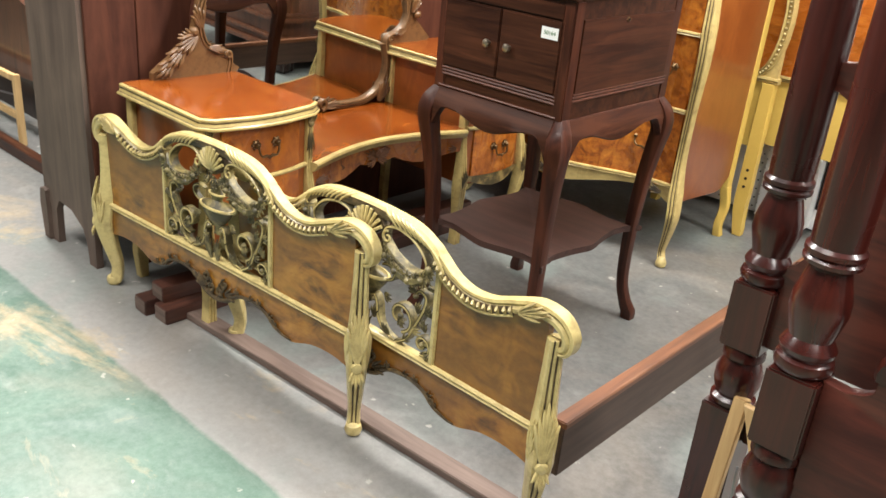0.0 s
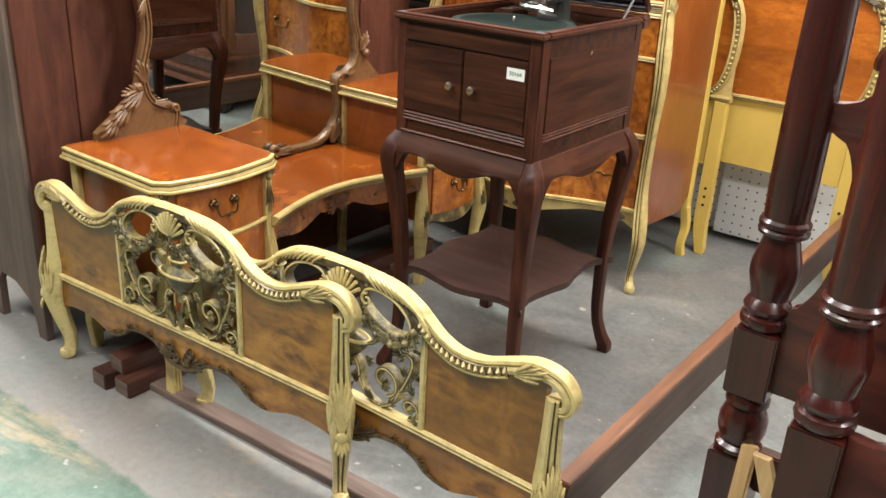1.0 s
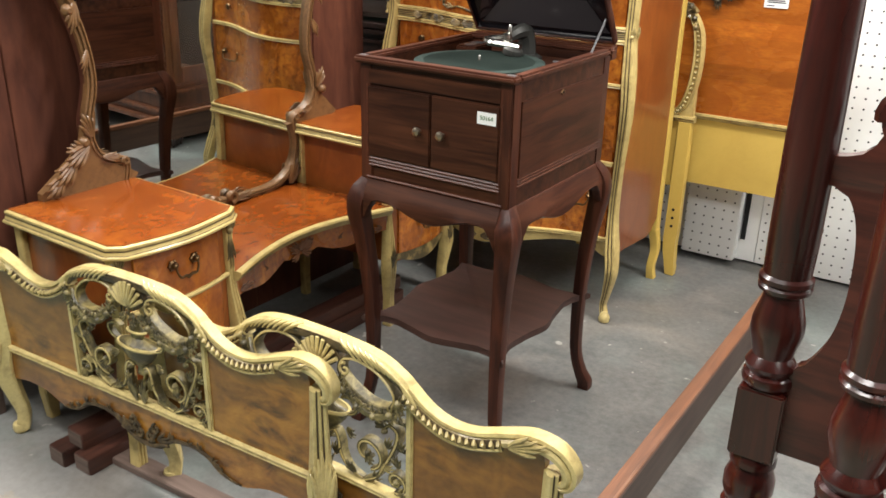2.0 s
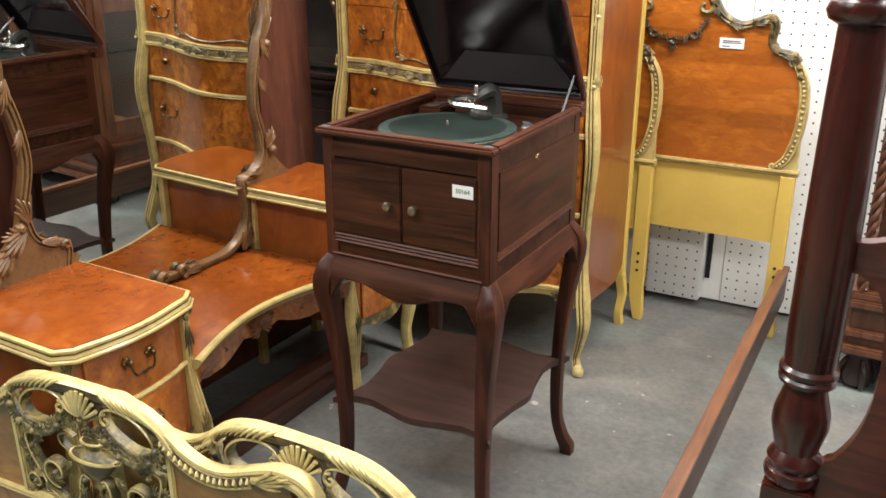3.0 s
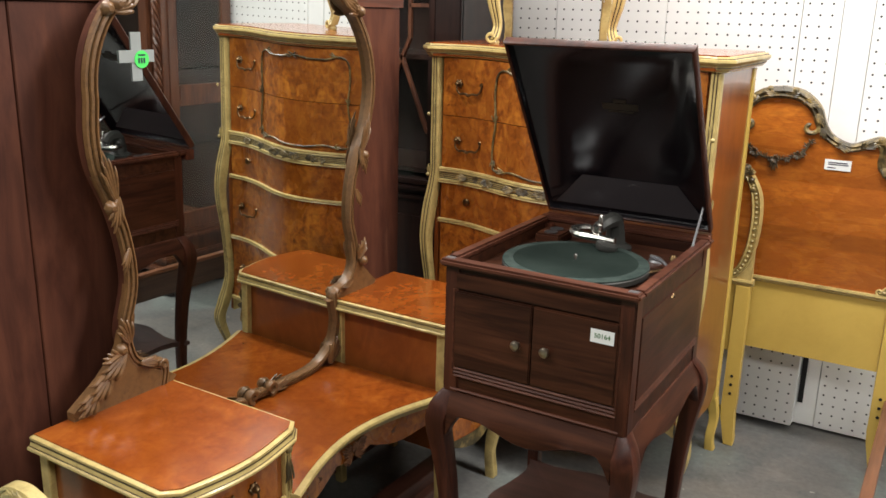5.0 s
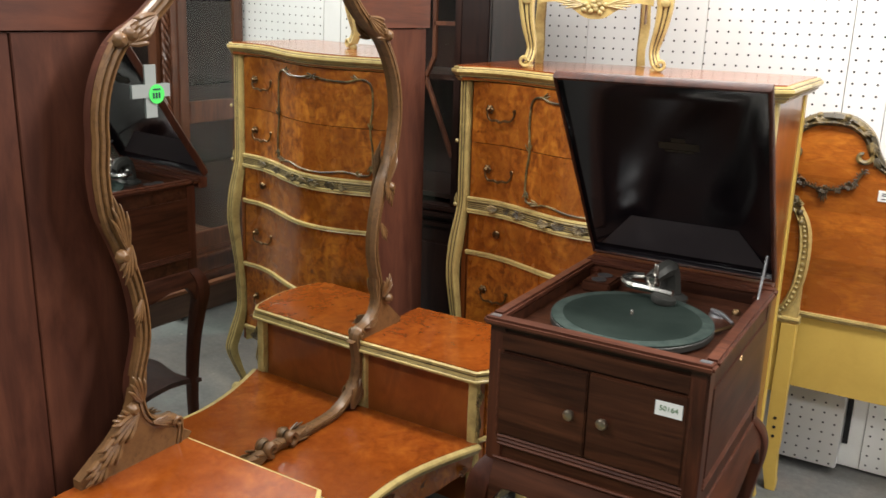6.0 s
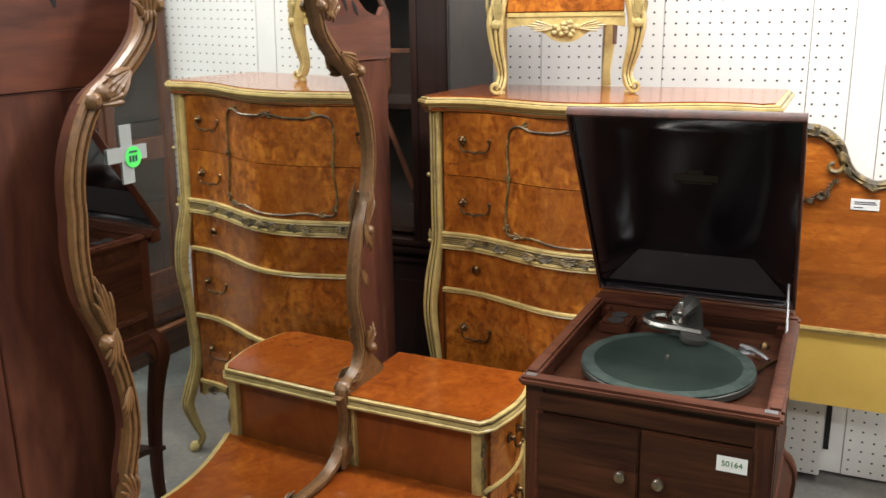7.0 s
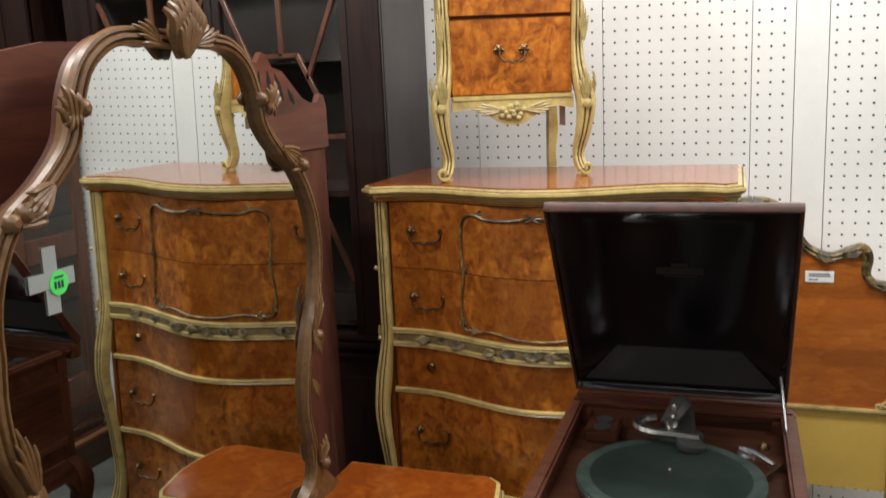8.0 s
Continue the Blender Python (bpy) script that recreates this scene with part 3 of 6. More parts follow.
        part("stile", box(B(), s * 0.212 - 0.0075, s * 0.212 + 0.0075, -0.012, 0.012, 0.262, 0.497, 0.003), PALE, root)
    part("strip", sweep(B(), [(-0.492, -0.002, 0.254), (0, -0.002, 0.256), (0.492, -0.002, 0.254)], [(-1, -0.6), (-0.3, -1.3), (0.2, -0.9), (0.6, -1.4), (1, -0.7), (1, 1), (-1, 1)], 0.010, (0, 1, 0)), PALE, root)
    low = curve_through([(-0.49, 0.165), (-0.43, 0.176), (-0.36, 0.172), (-0.29, 0.150), (-0.235, 0.160), (-0.20, 0.185), (-0.15, 0.196), (-0.09, 0.188), (-0.05, 0.160), (0, 0.150), (0.05, 0.160), (0.09, 0.188), (0.15, 0.196), (0.20, 0.185), (0.235, 0.160), (0.29, 0.150), (0.36, 0.172), (0.43, 0.176), (0.49, 0.165)], 4)
    part("apron", slab(B(), [(p.x, p.y) for p in low] + [(0.492, 0.246), (-0.492, 0.246)], "xz", -0.007, 0.010), BURL_BED, root)
    bm = B()
    sweep(bm, [(p.x, -0.010, p.y + 0.005) for p in low[12:-12]], HEX, [0.002, 0.005, 0.004, 0.006, 0.007, 0.006, 0.004, 0.005, 0.002])
    for k, p in enumerate(low[14:-14:3]):
        leaf(bm, Matrix.Translation((p.x, -0.009, p.y + 0.006)) @ pose(0, 0, 0, 0, (60 if k % 2 else -20) * (1 if p.x > 0 else -1), 0), 0.022, 0.007, 3, 0.5)
    for s in (-1, 1):
        for k in range(3):
            sweep(bm, spiral(s * (0.018 + 0.010 * k), 0.178 + 0.014 * k, 0.013, 0.004, 90, s * 1.1, 14, -0.012), HEX, [0.003, 0.0045, 0.003])
        leaf(bm, pose(s * 0.04, -0.010, 0.178, 0, s * 70, 0), 0.055, 0.012, 4, 0.4)
    part("apron_carving", bm, DARKCARVE, root, "dark carved scroll ornament")
    # pierced centre: shell, two open rings with leaf swags, an urn and ribbon scrolls
    arch = curve_through([(-0.218, 0, 0.496), (-0.195, 0, 0.524), (-0.150, 0, 0.546), (-0.085, 0, 0.556), (0, 0, 0.560), (0.085, 0, 0.556), (0.150, 0, 0.546), (0.195, 0, 0.524), (0.218, 0, 0.496)], 5)
    hump = part("crest_rail", sweep(B(), arch, [(-1, -0.9), (-0.4, -1.2), (0, -0.95), (0.4, -1.25), (1, -0.8), (1, 0.9), (-1, 0.9)], [0.011, 0.0085, 0.0095, 0.008, 0.0095, 0.0085, 0.011], (0, 1, 0), flat=1.35), PALE, root)
    part("groove", sweep(B(), [(p.x, -0.0115, p.z - 0.006) for p in arch], HEX, 0.0105, (0, 1, 0), flat=0.28), DARKCARVE, hump)
    bm = B()
    for p in arch[1:-1]:
        if abs(p.x) > 0.055:
            g = 1 if p.x > 0 else -1
            sweep(bm, curve_through([(p.x - g * 0.024, -0.003, p.z + 0.0105), (p.x - g * 0.008, -0.0150, p.z + 0.005), (p.x + g * 0.010, -0.0165, p.z - 0.006), (p.x + g * 0.022, -0.0150, p.z - 0.019)], 3), HEX, [0.0022, 0.0032, 0.0030, 0.0012])
    part("gadroons", bm, PALE, hump, "cream slanting gadroons")
    # fluted shell on a dark fan
    fan = [(0.054 * math.sin(a), 0.496 + 0.062 * math.cos(a)) for a in (radians(-66 + 11 * k) for k in range(13))]
    part("shell_ground", slab(B(), fan + [(0.010, 0.490), (-0.010, 0.490)], "xz", -0.010, 0.008), DARKCARVE, hump, "dark glazed ground of the shell")
    bm = B()
    for k in range(9):
        a = radians(-62 + k * 15.5)
        pts = [(0.007 * math.sin(a), -0.014, 0.496 + 0.007 * math.cos(a)), (0.028 * math.sin(a), -0.020, 0.496 + 0.031 * math.cos(a)), (0.052 * math.sin(a), -0.016, 0.496 + 0.062 * math.cos(a))]
        sweep(bm, curve_through(pts, 3), HEX, [0.0018, 0.0036, 0.0046])
    part("shell", bm, PALE, hump, "cream fluted shell")

    def ribbon(name, path, size, deep=2.0, label="cream-rubbed ribbon scroll"):
        """A ribbon that stands across the panel, its front edge rubbed to cream."""
        body = part(name, sweep(B(), path, [(-1, -1), (-0.5, -1.12), (0.2, -0.9), (1, -1), (1, 1), (-1, 1)], size, (0, 1, 0), flat=deep), PIERCED, root, label)
        r = lerp_list(size, len(path)) if isinstance(size, list) else [size] * len(path)
        edge = [(p[0], p[1] - deep * q * 1.0, p[2]) for p, q in zip(path, r)]
        part("rubbed_edge", sweep(B(), edge, HEX, [max(0.0016, q * 0.42) for q in (r[0], r[len(r) // 2], r[-1])]), PALE, body)
        return body

    for s in (-1, 1):
        def pt(a, c):
            return (s * a, 0, c)
        # open ring that springs from the shell
        ring = curve_through([pt(0.048, 0.505), pt(0.060, 0.528), pt(0.098, 0.536), pt(0.146, 0.522), pt(0.178, 0.488), pt(0.166, 0.458), pt(0.124, 0.452), pt(0.084, 0.466), pt(0.056, 0.486)], 4, True)
        body = part("ring", sweep(B(), ring, [(-1, -2.6), (-0.3, -3.2), (0.3, -2.4), (1, -3.0), (1, 2.6), (-1, 2.6)], 0.0042, (0, 1, 0), True), PIERCED, root, "cream-rubbed oval ring")
        part("rubbed_edge", sweep(B(), [(p.x, -0.0125, p.z) for p in ring[:20]], HEX, [0.0016, 0.0030, 0.0016]), PALE, body)
        part("rubbed_edge", sweep(B(), spiral(s * 0.062, 0.506, 0.015, 0.004, 90, s * 1.1, 14, -0.012), HEX, [0.0036, 0.0030, 0.0020]), PALE, body)
        # swag of leaves and blossoms under the ring
        bm = B()
        line = curve_through([(s * 0.198, -0.006, 0.490), (s * 0.182, -0.012, 0.458), (s * 0.148, -0.016, 0.438), (s * 0.108, -0.016, 0.440), (s * 0.072, -0.014, 0.462), (s * 0.050, -0.010, 0.486)], 4)
        sweep(bm, line, HEX, [0.004, 0.008, 0.011, 0.010, 0.006, 0.003])
        for k, p in enumerate(line[1:-1:2]):
            for g in (-1, 1):
                leaf(bm, Matrix.Translation((p.x, -0.018, p.z)) @ pose(0, 0, 0, 0, s * (95 - 14 * k) + g * 48, 0), 0.024, 0.0075, 3, 0.6)
            if k % 2 == 0:
                lathe(bm, [(0.0085, 0), (0.0075, 0.006), (0.003, 0.010)], pose(p.x, -0.020, p.z, 90, 0, 0), 7)
        part("garland", bm, PIERCED, root, "dark carved leaf swag")
        # handle of the urn and drapery above it
        ribbon("urn_handle", curve_through([pt(0.054, 0.400), pt(0.080, 0.412), pt(0.086, 0.432), pt(0.066, 0.442), pt(0.046, 0.436)], 4), [0.003, 0.004, 0.004, 0.003], 1.8)
        # outer S scroll, inner C scroll, corner curl
        ribbon("scroll", curve_through([pt(0.150, 0.404), pt(0.164, 0.418), pt(0.182, 0.412), pt(0.184, 0.394), pt(0.172, 0.360), pt(0.152, 0.322), pt(0.134, 0.290), pt(0.104, 0.270)], 4), [0.003, 0.0045, 0.005, 0.005, 0.0045, 0.004])
        ribbon("scroll", [(a, 0, c) for a, b, c in spiral(s * 0.112, 0.338, 0.038, 0.012, -80, s * 1.05, 24)], [0.0035, 0.0050, 0.0050, 0.0035])
        ribbon("scroll", [(a, 0, c) for a, b, c in spiral(s * 0.180, 0.296, 0.026, 0.007, -100, s * 1.2, 20)], [0.0035, 0.0045, 0.0030])
        ribbon("scroll", curve_through([pt(0.016, 0.350), pt(0.030, 0.356), pt(0.040, 0.340), pt(0.046, 0.306), pt(0.066, 0.280), pt(0.098, 0.270)], 4), [0.003, 0.0045, 0.005, 0.004, 0.003])
        bm = B()
        for px, pz, ang, ln in ((0.160, 0.365, 20, 0.034), (0.146, 0.318, 70, 0.036), (0.110, 0.336, 150, 0.030), (0.126, 0.282, 40, 0.034), (0.080, 0.276, -40, 0.036), (0.186, 0.330, -10, 0.034), (0.190, 0.375, 25, 0.026), (0.030, 0.300, 12, 0.040), (0.150, 0.410, -60, 0.022), (0.186, 0.276, 80, 0.020), (0.060, 0.372, 110, 0.030)):
            leaf(bm, pose(s * px, -0.006, pz, 0, s * ang, 0), ln, 0.0085, 4, 0.6)
        for px, pz in ((0.112, 0.338), (0.180, 0.296), (0.152, 0.402), (0.026, 0.346)):
            lathe(bm, [(0.007, 0), (0.006, 0.006), (0.002, 0.010)], pose(s * px, -0.004, pz, 90, 0, 0), 8)
        part("ring_carving", bm, PIERCED, root, "dark carved foliage")
        for z in (0.300, 0.372, 0.432):
            part("bracket", box(B(), s * 0.192 - 0.010, s * 0.192 + 0.010, -0.008, 0.008, z - 0.004, z + 0.004, 0.002), PIERCED, root)
    part("urn", lathe(B(), [(0.014, 0.330), (0.010, 0.346), (0.020, 0.356), (0.036, 0.368), (0.052, 0.386), (0.058, 0.398), (0.060, 0.404), (0.054, 0.409), (0.032, 0.413), (0.018, 0.420), (0.026, 0.436), (0.015, 0.450), (0.010, 0.462)], None, 20, 1, 0.40), PIERCED, root, "carved urn with a cream rim")
    part("urn_rim", sweep(B(), [(0.059 * math.cos(a), 0.024 * math.sin(a), 0.403) for a in (k * math.tau / 28 for k in range(28))], HEX, 0.0042, None, True), PALE, root, "cream rubbed urn rim")
    part("urn_rim", sweep(B(), [(0.027 * math.cos(a), 0.012 * math.sin(a), 0.437) for a in (k * math.tau / 20 for k in range(20))], HEX, 0.0030, None, True), PALE, root, "cream rubbed urn rim")
    bm = B()
    for k in range(14):
        a = k * 2.4
        leaf(bm, pose(0.030 * math.cos(a) * (k / 14) ** 0.5, -0.010, 0.474 + 0.022 * math.sin(a) * (k / 14) ** 0.5, 0, k * 61, 0), 0.020, 0.007, 3, 0.7)
    for g in (-1, 1):
        leaf(bm, pose(g * 0.012, -0.012, 0.264, 0, g * 10, 0), 0.070, 0.010, 4, 0.5)
    part("bouquet", bm, PIERCED, root)
    return root


fb1 = footboard(pose(-1.722, 1.133, 0, 0, 0, 2.8) @ Matrix.Diagonal((1, 1, 1.012, 1)), "cream and golden burl twin bed footboard with pierced carved centre")
copy_thing(fb1, pose(-1.240, 1.200, 0, 0, 0, -0.3) @ Matrix.Diagonal((1, 1, 0.985, 1)))


# -- twin headboards --
def headboard(m, label):
    root = thing("bed_headboard", m, label, "headboard", "carved twin bed ends")
    top = [(0, 1.250), (0.055, 1.243), (0.105, 1.205), (0.130, 1.150), (0.165, 1.110), (0.225, 1.088), (0.285, 1.108), (0.312, 1.112), (0.325, 1.085), (0.322, 1.040), (0.345, 1.010), (0.385, 1.000), (0.410, 0.975)]
    line = curve_through([(a, 0, c) for a, c in top], 4)
    side = curve_through([(0.410, 0, 0.975), (0.436, 0, 0.92), (0.446, 0, 0.84), (0.440, 0, 0.74), (0.415, 0, 0.66), (0.375, 0, 0.620)], 5)
    half = [(p.x, p.z) for p in line] + [(p.x, p.z) for p in side[1:]]
    outline = half + [(-a, c) for a, c in reversed(half[1:])]
    part("veneer_panel", slab(B(), outline, "xz", -0.010, 0.010), BURL_HEAD, root)
    for s in (-1, 1):
        path = [(s * p.x, 0, p.z) for p in line]
        crest = part("crest_rail", sweep(B(), path, [(-a * s, b) for a, b in [(-1, -0.9), (-0.3, -1.3), (0.1, -0.9), (0.5, -1.3), (1, -0.8), (1, 0.9), (-1, 0.9)]], [0.020, 0.018, 0.017, 0.014, 0.013, 0.015, 0.018, 0.014, 0.012, 0.014, 0.018], (0, 1, 0)), ANTIQUE, root)
        bm = B()
        for px, pz, ang, ln in ((0.02, 1.245, 70, 0.05), (0.075, 1.232, 110, 0.06), (0.115, 1.195, 150, 0.06), (0.135, 1.15, 160, 0.05), (0.19, 1.10, 110, 0.06), (0.265, 1.10, 70, 0.06), (0.31, 1.115, 40, 0.03), (0.33, 1.04, 150, 0.05), (0.37, 1.005, 100, 0.05), (0.405, 0.99, 40, 0.03)):
            leaf(bm, pose(s * px, -0.020, pz - 0.006, 0, s * ang, 0), ln * 0.8, 0.0095, 5, 0.5)
            leaf(bm, pose(s * (px - 0.008), -0.018, pz - 0.010, 0, s * (ang - 35), 0), ln * 0.5, 0.008, 4, 0.5)
        for px, pz in ((0.04, 1.258), (0.09, 1.228), (0.312, 1.120), (0.400, 1.005), (0.418, 0.965), (0.425, 0.935)):
            lathe(bm, [(0.012, 0), (0.010, 0.008), (0.004, 0.013)], pose(s * px, -0.014, pz, 90, 0, 0), 10)
        sweep(bm, spiral(s * 0.098, 1.145, 0.030, 0.006, 60 if s > 0 else 120, -s * 0.9, 20, -0.016), HEX, [0.006, 0.009, 0.007])
        part("leaf_carving", bm, ANTIQUE, crest)
        bm = B()
        run = [(s * p.x, -0.004, p.z) for p in side]
        sweep(bm, run, [(-a * s, b) for a, b in [(-1, -0.7), (-0.75, -1.3), (-0.5, -0.8), (0.4, -0.8), (0.7, -1.3), (1, -0.7), (1, 0.8), (-1, 0.8)]], [0.013, 0.017, 0.017, 0.016, 0.010], (0, 1, 0))
        sweep(bm, spiral(s * 0.375, 0.630, 0.012, 0.003, -90, -s * 1.0, 12, -0.014), HEX, 0.004)
        sweep(bm, spiral(s * 0.395, 0.975, 0.014, 0.003, 10 if s > 0 else 170, s * 1.0, 12, -0.014), HEX, 0.004)
        scr = part("side_scroll", bm, CREAM, root)
        bm = B()
        for p in run[2:-2]:
            lathe(bm, [(0.007, 0), (0.006, 0.004), (0.002, 0.007)], Matrix.Translation((p[0], -0.016, p[2])) @ pose(0, 0, 0, 90, 0, 0), 6)
        part("leaf_carving", bm, CARVED, scr)
        part("corner_block", slab(B(), [(s * 0.40, 0.618), (s * 0.455, 0.618), (s * 0.452, 0.80), (s * 0.44, 0.70)], "xz", -0.012, 0.010), CREAM, root)
        # post with bolt holes and a swept foot
        post = part("post", slab(B(), [(s * a, c) for a, c in [(0.405, 0.60), (0.405, 0.17), (0.404, 0.15), (0.408, 0.10), (0.418, 0.05), (0.426, 0.0), (0.458, 0.0), (0.460, 0.03), (0.452, 0.07), (0.452, 0.13), (0.455, 0.17), (0.455, 0.60)]], "xz", -0.018, 0.018, 0.003), YELLOW, root)
        bm = B()
        for k in range(3):
            lathe(bm, [(0.0055, 0), (0.0055, 0.003)], pose(s * 0.43, -0.017, 0.20 + 0.033 * k, 90, 0, 0), 10)
        part("bolt_hole", bm, SHADOWGAP, post)
    part("shelf_moulding", sweep(B(), [(-0.462, 0, 0.61), (0.462, 0, 0.61)], [(-1, -0.6), (-0.6, -1.3), (-0.2, -1.0), (0.3, -1.7), (1, -1.6), (1, 1), (-1, 1)], 0.011, (0, 1, 0), flat=1.2), CREAM, root)
    part("lower_panel", box(B(), -0.404, 0.404, -0.008, 0.008, 0.355, 0.600), YELLOW, root)
    bm = B()
    fest = curve_through([(-0.105, -0.016, 1.10), (-0.085, -0.016, 1.06), (-0.045, -0.016, 1.038), (0, -0.016, 1.03), (0.045, -0.016, 1.038), (0.085, -0.016, 1.06), (0.105, -0.016, 1.10)], 4)
    sweep(bm, fest, HEX, 0.004)
    for k, p in enumerate(fest):
        leaf(bm, Matrix.Translation(p) @ pose(0, 0, 0, 0, 60 + k * 77, 0), 0.018, 0.007, 3, 0.5)
    for px, pz in ((-0.07, 1.05), (0, 1.03), (0.07, 1.05)):
        for k in range(6):
            leaf(bm, pose(px, -0.018, pz, 0, k * 60, 0), 0.016, 0.008, 3, 0.8)
    leaf(bm, pose(0, -0.016, 1.03, 0, 180, 0), 0.045, 0.010, 4, 0.5)
    part("garland", bm, DARKCARVE, root, "dark carved flower garland")
    return root


hb = headboard(pose(-1.182, 3.245, 0), "cream and orange burl twin headboard against the pegboard wall")
tag_hb = part("price_label", box(B(), 0.155, 0.235, -0.0125, -0.0105, 1.012, 1.046), PAPER, hb, "white paper price label")
for k, (ln, zz) in enumerate(((0.058, 1.037), (0.062, 1.031), (0.025, 1.020))):
    part("print_bar", box(B(), 0.165, 0.165 + ln, -0.0131, -0.0124, zz - 0.002, zz + 0.001), DARKINK, tag_hb)
headboard(pose(-1.648, 3.16, 0), "second cream and burl headboard mostly behind the tall chest")


# -- tall chest of drawers --
def front_curve(x, half, bow, base):
    """Serpentine plan: y of the front at x from the middle."""
    t = min(max((0.82 - abs(x) / half) / 0.80, 0), 1)
    return base - bow * t * t * (3 - 2 * t)


def curved_front(bm, x0, x1, z0, z1, half, bow, base, thick=0.012, n=20):
    xs = [x0 + (x1 - x0) * i / n for i in range(n + 1)]
    pts = [(x, front_curve(x, half, bow, base)) for x in xs] + [(x, front_curve(x, half, bow, base) + thick) for x in reversed(xs)]
    return slab(bm, pts, "xy", z0, z1)


def curved_strip(bm, x0, x1, z, half, bow, base, h=0.010, proud=0.006, n=24, prof=None):
    path = [(x0 + (x1 - x0) * i / n, 0, z) for i in range(n + 1)]
    path = [(x, front_curve(x, half, bow, base), z) for x, _, z in path]
    prof = prof or [(-0.7, -1), (0.3, -1), (0.9, -0.7), (0.6, -0.2), (1.0, 0.25), (0.8, 0.9), (0.2, 1), (-0.7, 1)]
    return sweep(bm, path, prof, h, (0, 0, 1))


def tall_chest(m):
    H, BOW, BASE = 0.455, 0.105, -0.200
    root = thing("chest_of_drawers", m, "tall orange burl chest of drawers with cream carved trim", "chest of drawers")
    # carcass
    bm = B()
    side_low = curve_through([(-0.19, 0.225), (-0.10, 0.222), (0.02, 0.212), (0.14, 0.205), (0.20, 0.24), (0.24, 0.255)], 4)
    for s in (-1, 1):
        side = part("side_panel", slab(B(), [(p.x, p.y) for p in side_low] + [(0.24, 1.34), (-0.19, 1.34)], "yz", s * 0.440, s * 0.455), BURL_SIDE, root)
    box(bm, -0.44, 0.44, -0.180, 0.235, 0.26, 1.34)
    part("carcass", bm, BURL_SIDE, root)
    key = [(-0.455, -0.236), (-0.41, -0.216), (-0.35, -0.212), (-0.27, -0.228), (-0.17, -0.275), (-0.08, -0.312), (0, -0.322)]
    key += [(-a, b) for a, b in reversed(key[:-1])]
    plan = [(-0.487, 0.245), (-0.487, -0.212)] + [(p.x, p.y) for p in curve_through(key, 4)] + [(0.487, -0.212), (0.487, 0.245)]
    part("top", slab(B(), [(a * 0.985, b * 0.985) for a, b in plan], "xy", 1.342, 1.384), BURL_TOP, root)
    part("top_moulding", sweep(B(), [(a, b, 1.360) for a, b in plan], [(-0.9, -1), (-0.5, -1), (-0.35, -0.75), (-0.1, -0.6), (0.05, -0.2), (0.35, -0.05), (0.6, 0.25), (0.55, 0.6), (0.2, 0.68), (0.1, 0.95), (-0.9, 0.95)], 0.0215, (0, 0, 1)), CREAM, root)
    for u, w in ((-0.02, -0.42), (0.26, 0.70)):
        part("glaze_line", sweep(B(), [(a, b, 1.360) for a, b in plan], [(u - 0.06, w - 0.05), (u + 0.06, w - 0.05), (u + 0.06, w + 0.05), (u - 0.06, w + 0.05)], 0.0215, (0, 0, 1)), DARKCARVE, root, "dark glaze in the moulding groove")
    # drawers
    rows = [("upper", 1.1522, 1.336), ("upper", 0.972, 1.150), ("mid", 0.805, 0.932), ("low", 0.552, 0.792), ("low", 0.292, 0.540)]
    for kind, z0, z1 in rows:
        d = part("drawer", curved_front(B(), -0.425, 0.425, z0, z1, H, BOW, BASE), BURL, root)
        zm = (z0 + z1) / 2 + 0.005
        for s in (-1, 1):
            mh = pose(s * 0.318, front_curve(0.318, H, BOW, BASE), zm)
            if kind == "mid":
                round_knob(d, mh, BRASS, 0.013, "dark brass knob")
            else:
                bail_handle(d, mh)
    # applied panel on the two upper drawers
    def on_front(x, z, out=0.004):
        return (x, front_curve(x, H, BOW, BASE) - out, z)
    key = [(-0.205, 1.28), (-0.19, 1.305), (-0.16, 1.310), (-0.13, 1.300), (-0.06, 1.300), (0, 1.308)]
    loop = key + [(-a, c) for a, c in reversed(key[:-1])] + [(0.208, 1.22), (0.202, 1.15), (0.212, 1.08), (0.21, 1.01), (0.185, 0.995), (0.12, 1.003), (0.05, 0.992), (-0.05, 0.992), (-0.12, 1.003), (-0.185, 0.995), (-0.21, 1.01), (-0.212, 1.08), (-0.202, 1.15), (-0.208, 1.22)]
    bm = B()
    sweep(bm, [on_front(a, c) for a, c, _ in curve_through([(a, c, 0) for a, c in loop], 3, True)], HEX, 0.0034, None, True)
    for a, c, ang in ((0, 1.308, 90), (-0.16, 1.308, 70), (0.16, 1.308, -70), (-0.205, 1.15, 0), (0.205, 1.15, 0), (-0.16, 1.0, -80), (0.16, 1.0, 80), (-0.208, 1.03, 180), (0.208, 1.03, 180), (0, 1.308, -90)):
        leaf(bm, Matrix.Translation(on_front(a, c, 0.004)) @ pose(0, 0, 0, 0, ang, 0), 0.032, 0.008, 3, 0.6)
    part("applied_moulding", bm, ANTIQUE, root, "dark gilt scrolling applied moulding")
    # carved band and cream strips
    band = part("carved_band", curved_front(B(), -0.435, 0.435, 0.935, 0.972, H, BOW, BASE - 0.004, 0.016), CREAM, root)
    bm = B()
    for z in (0.943, 0.949, 0.955, 0.961):
        curved_strip(bm, -0.43, 0.43, z, H, BOW, BASE - 0.004, 0.0014)
    part("reeding", bm, DARKCARVE, band)
    bm = B()
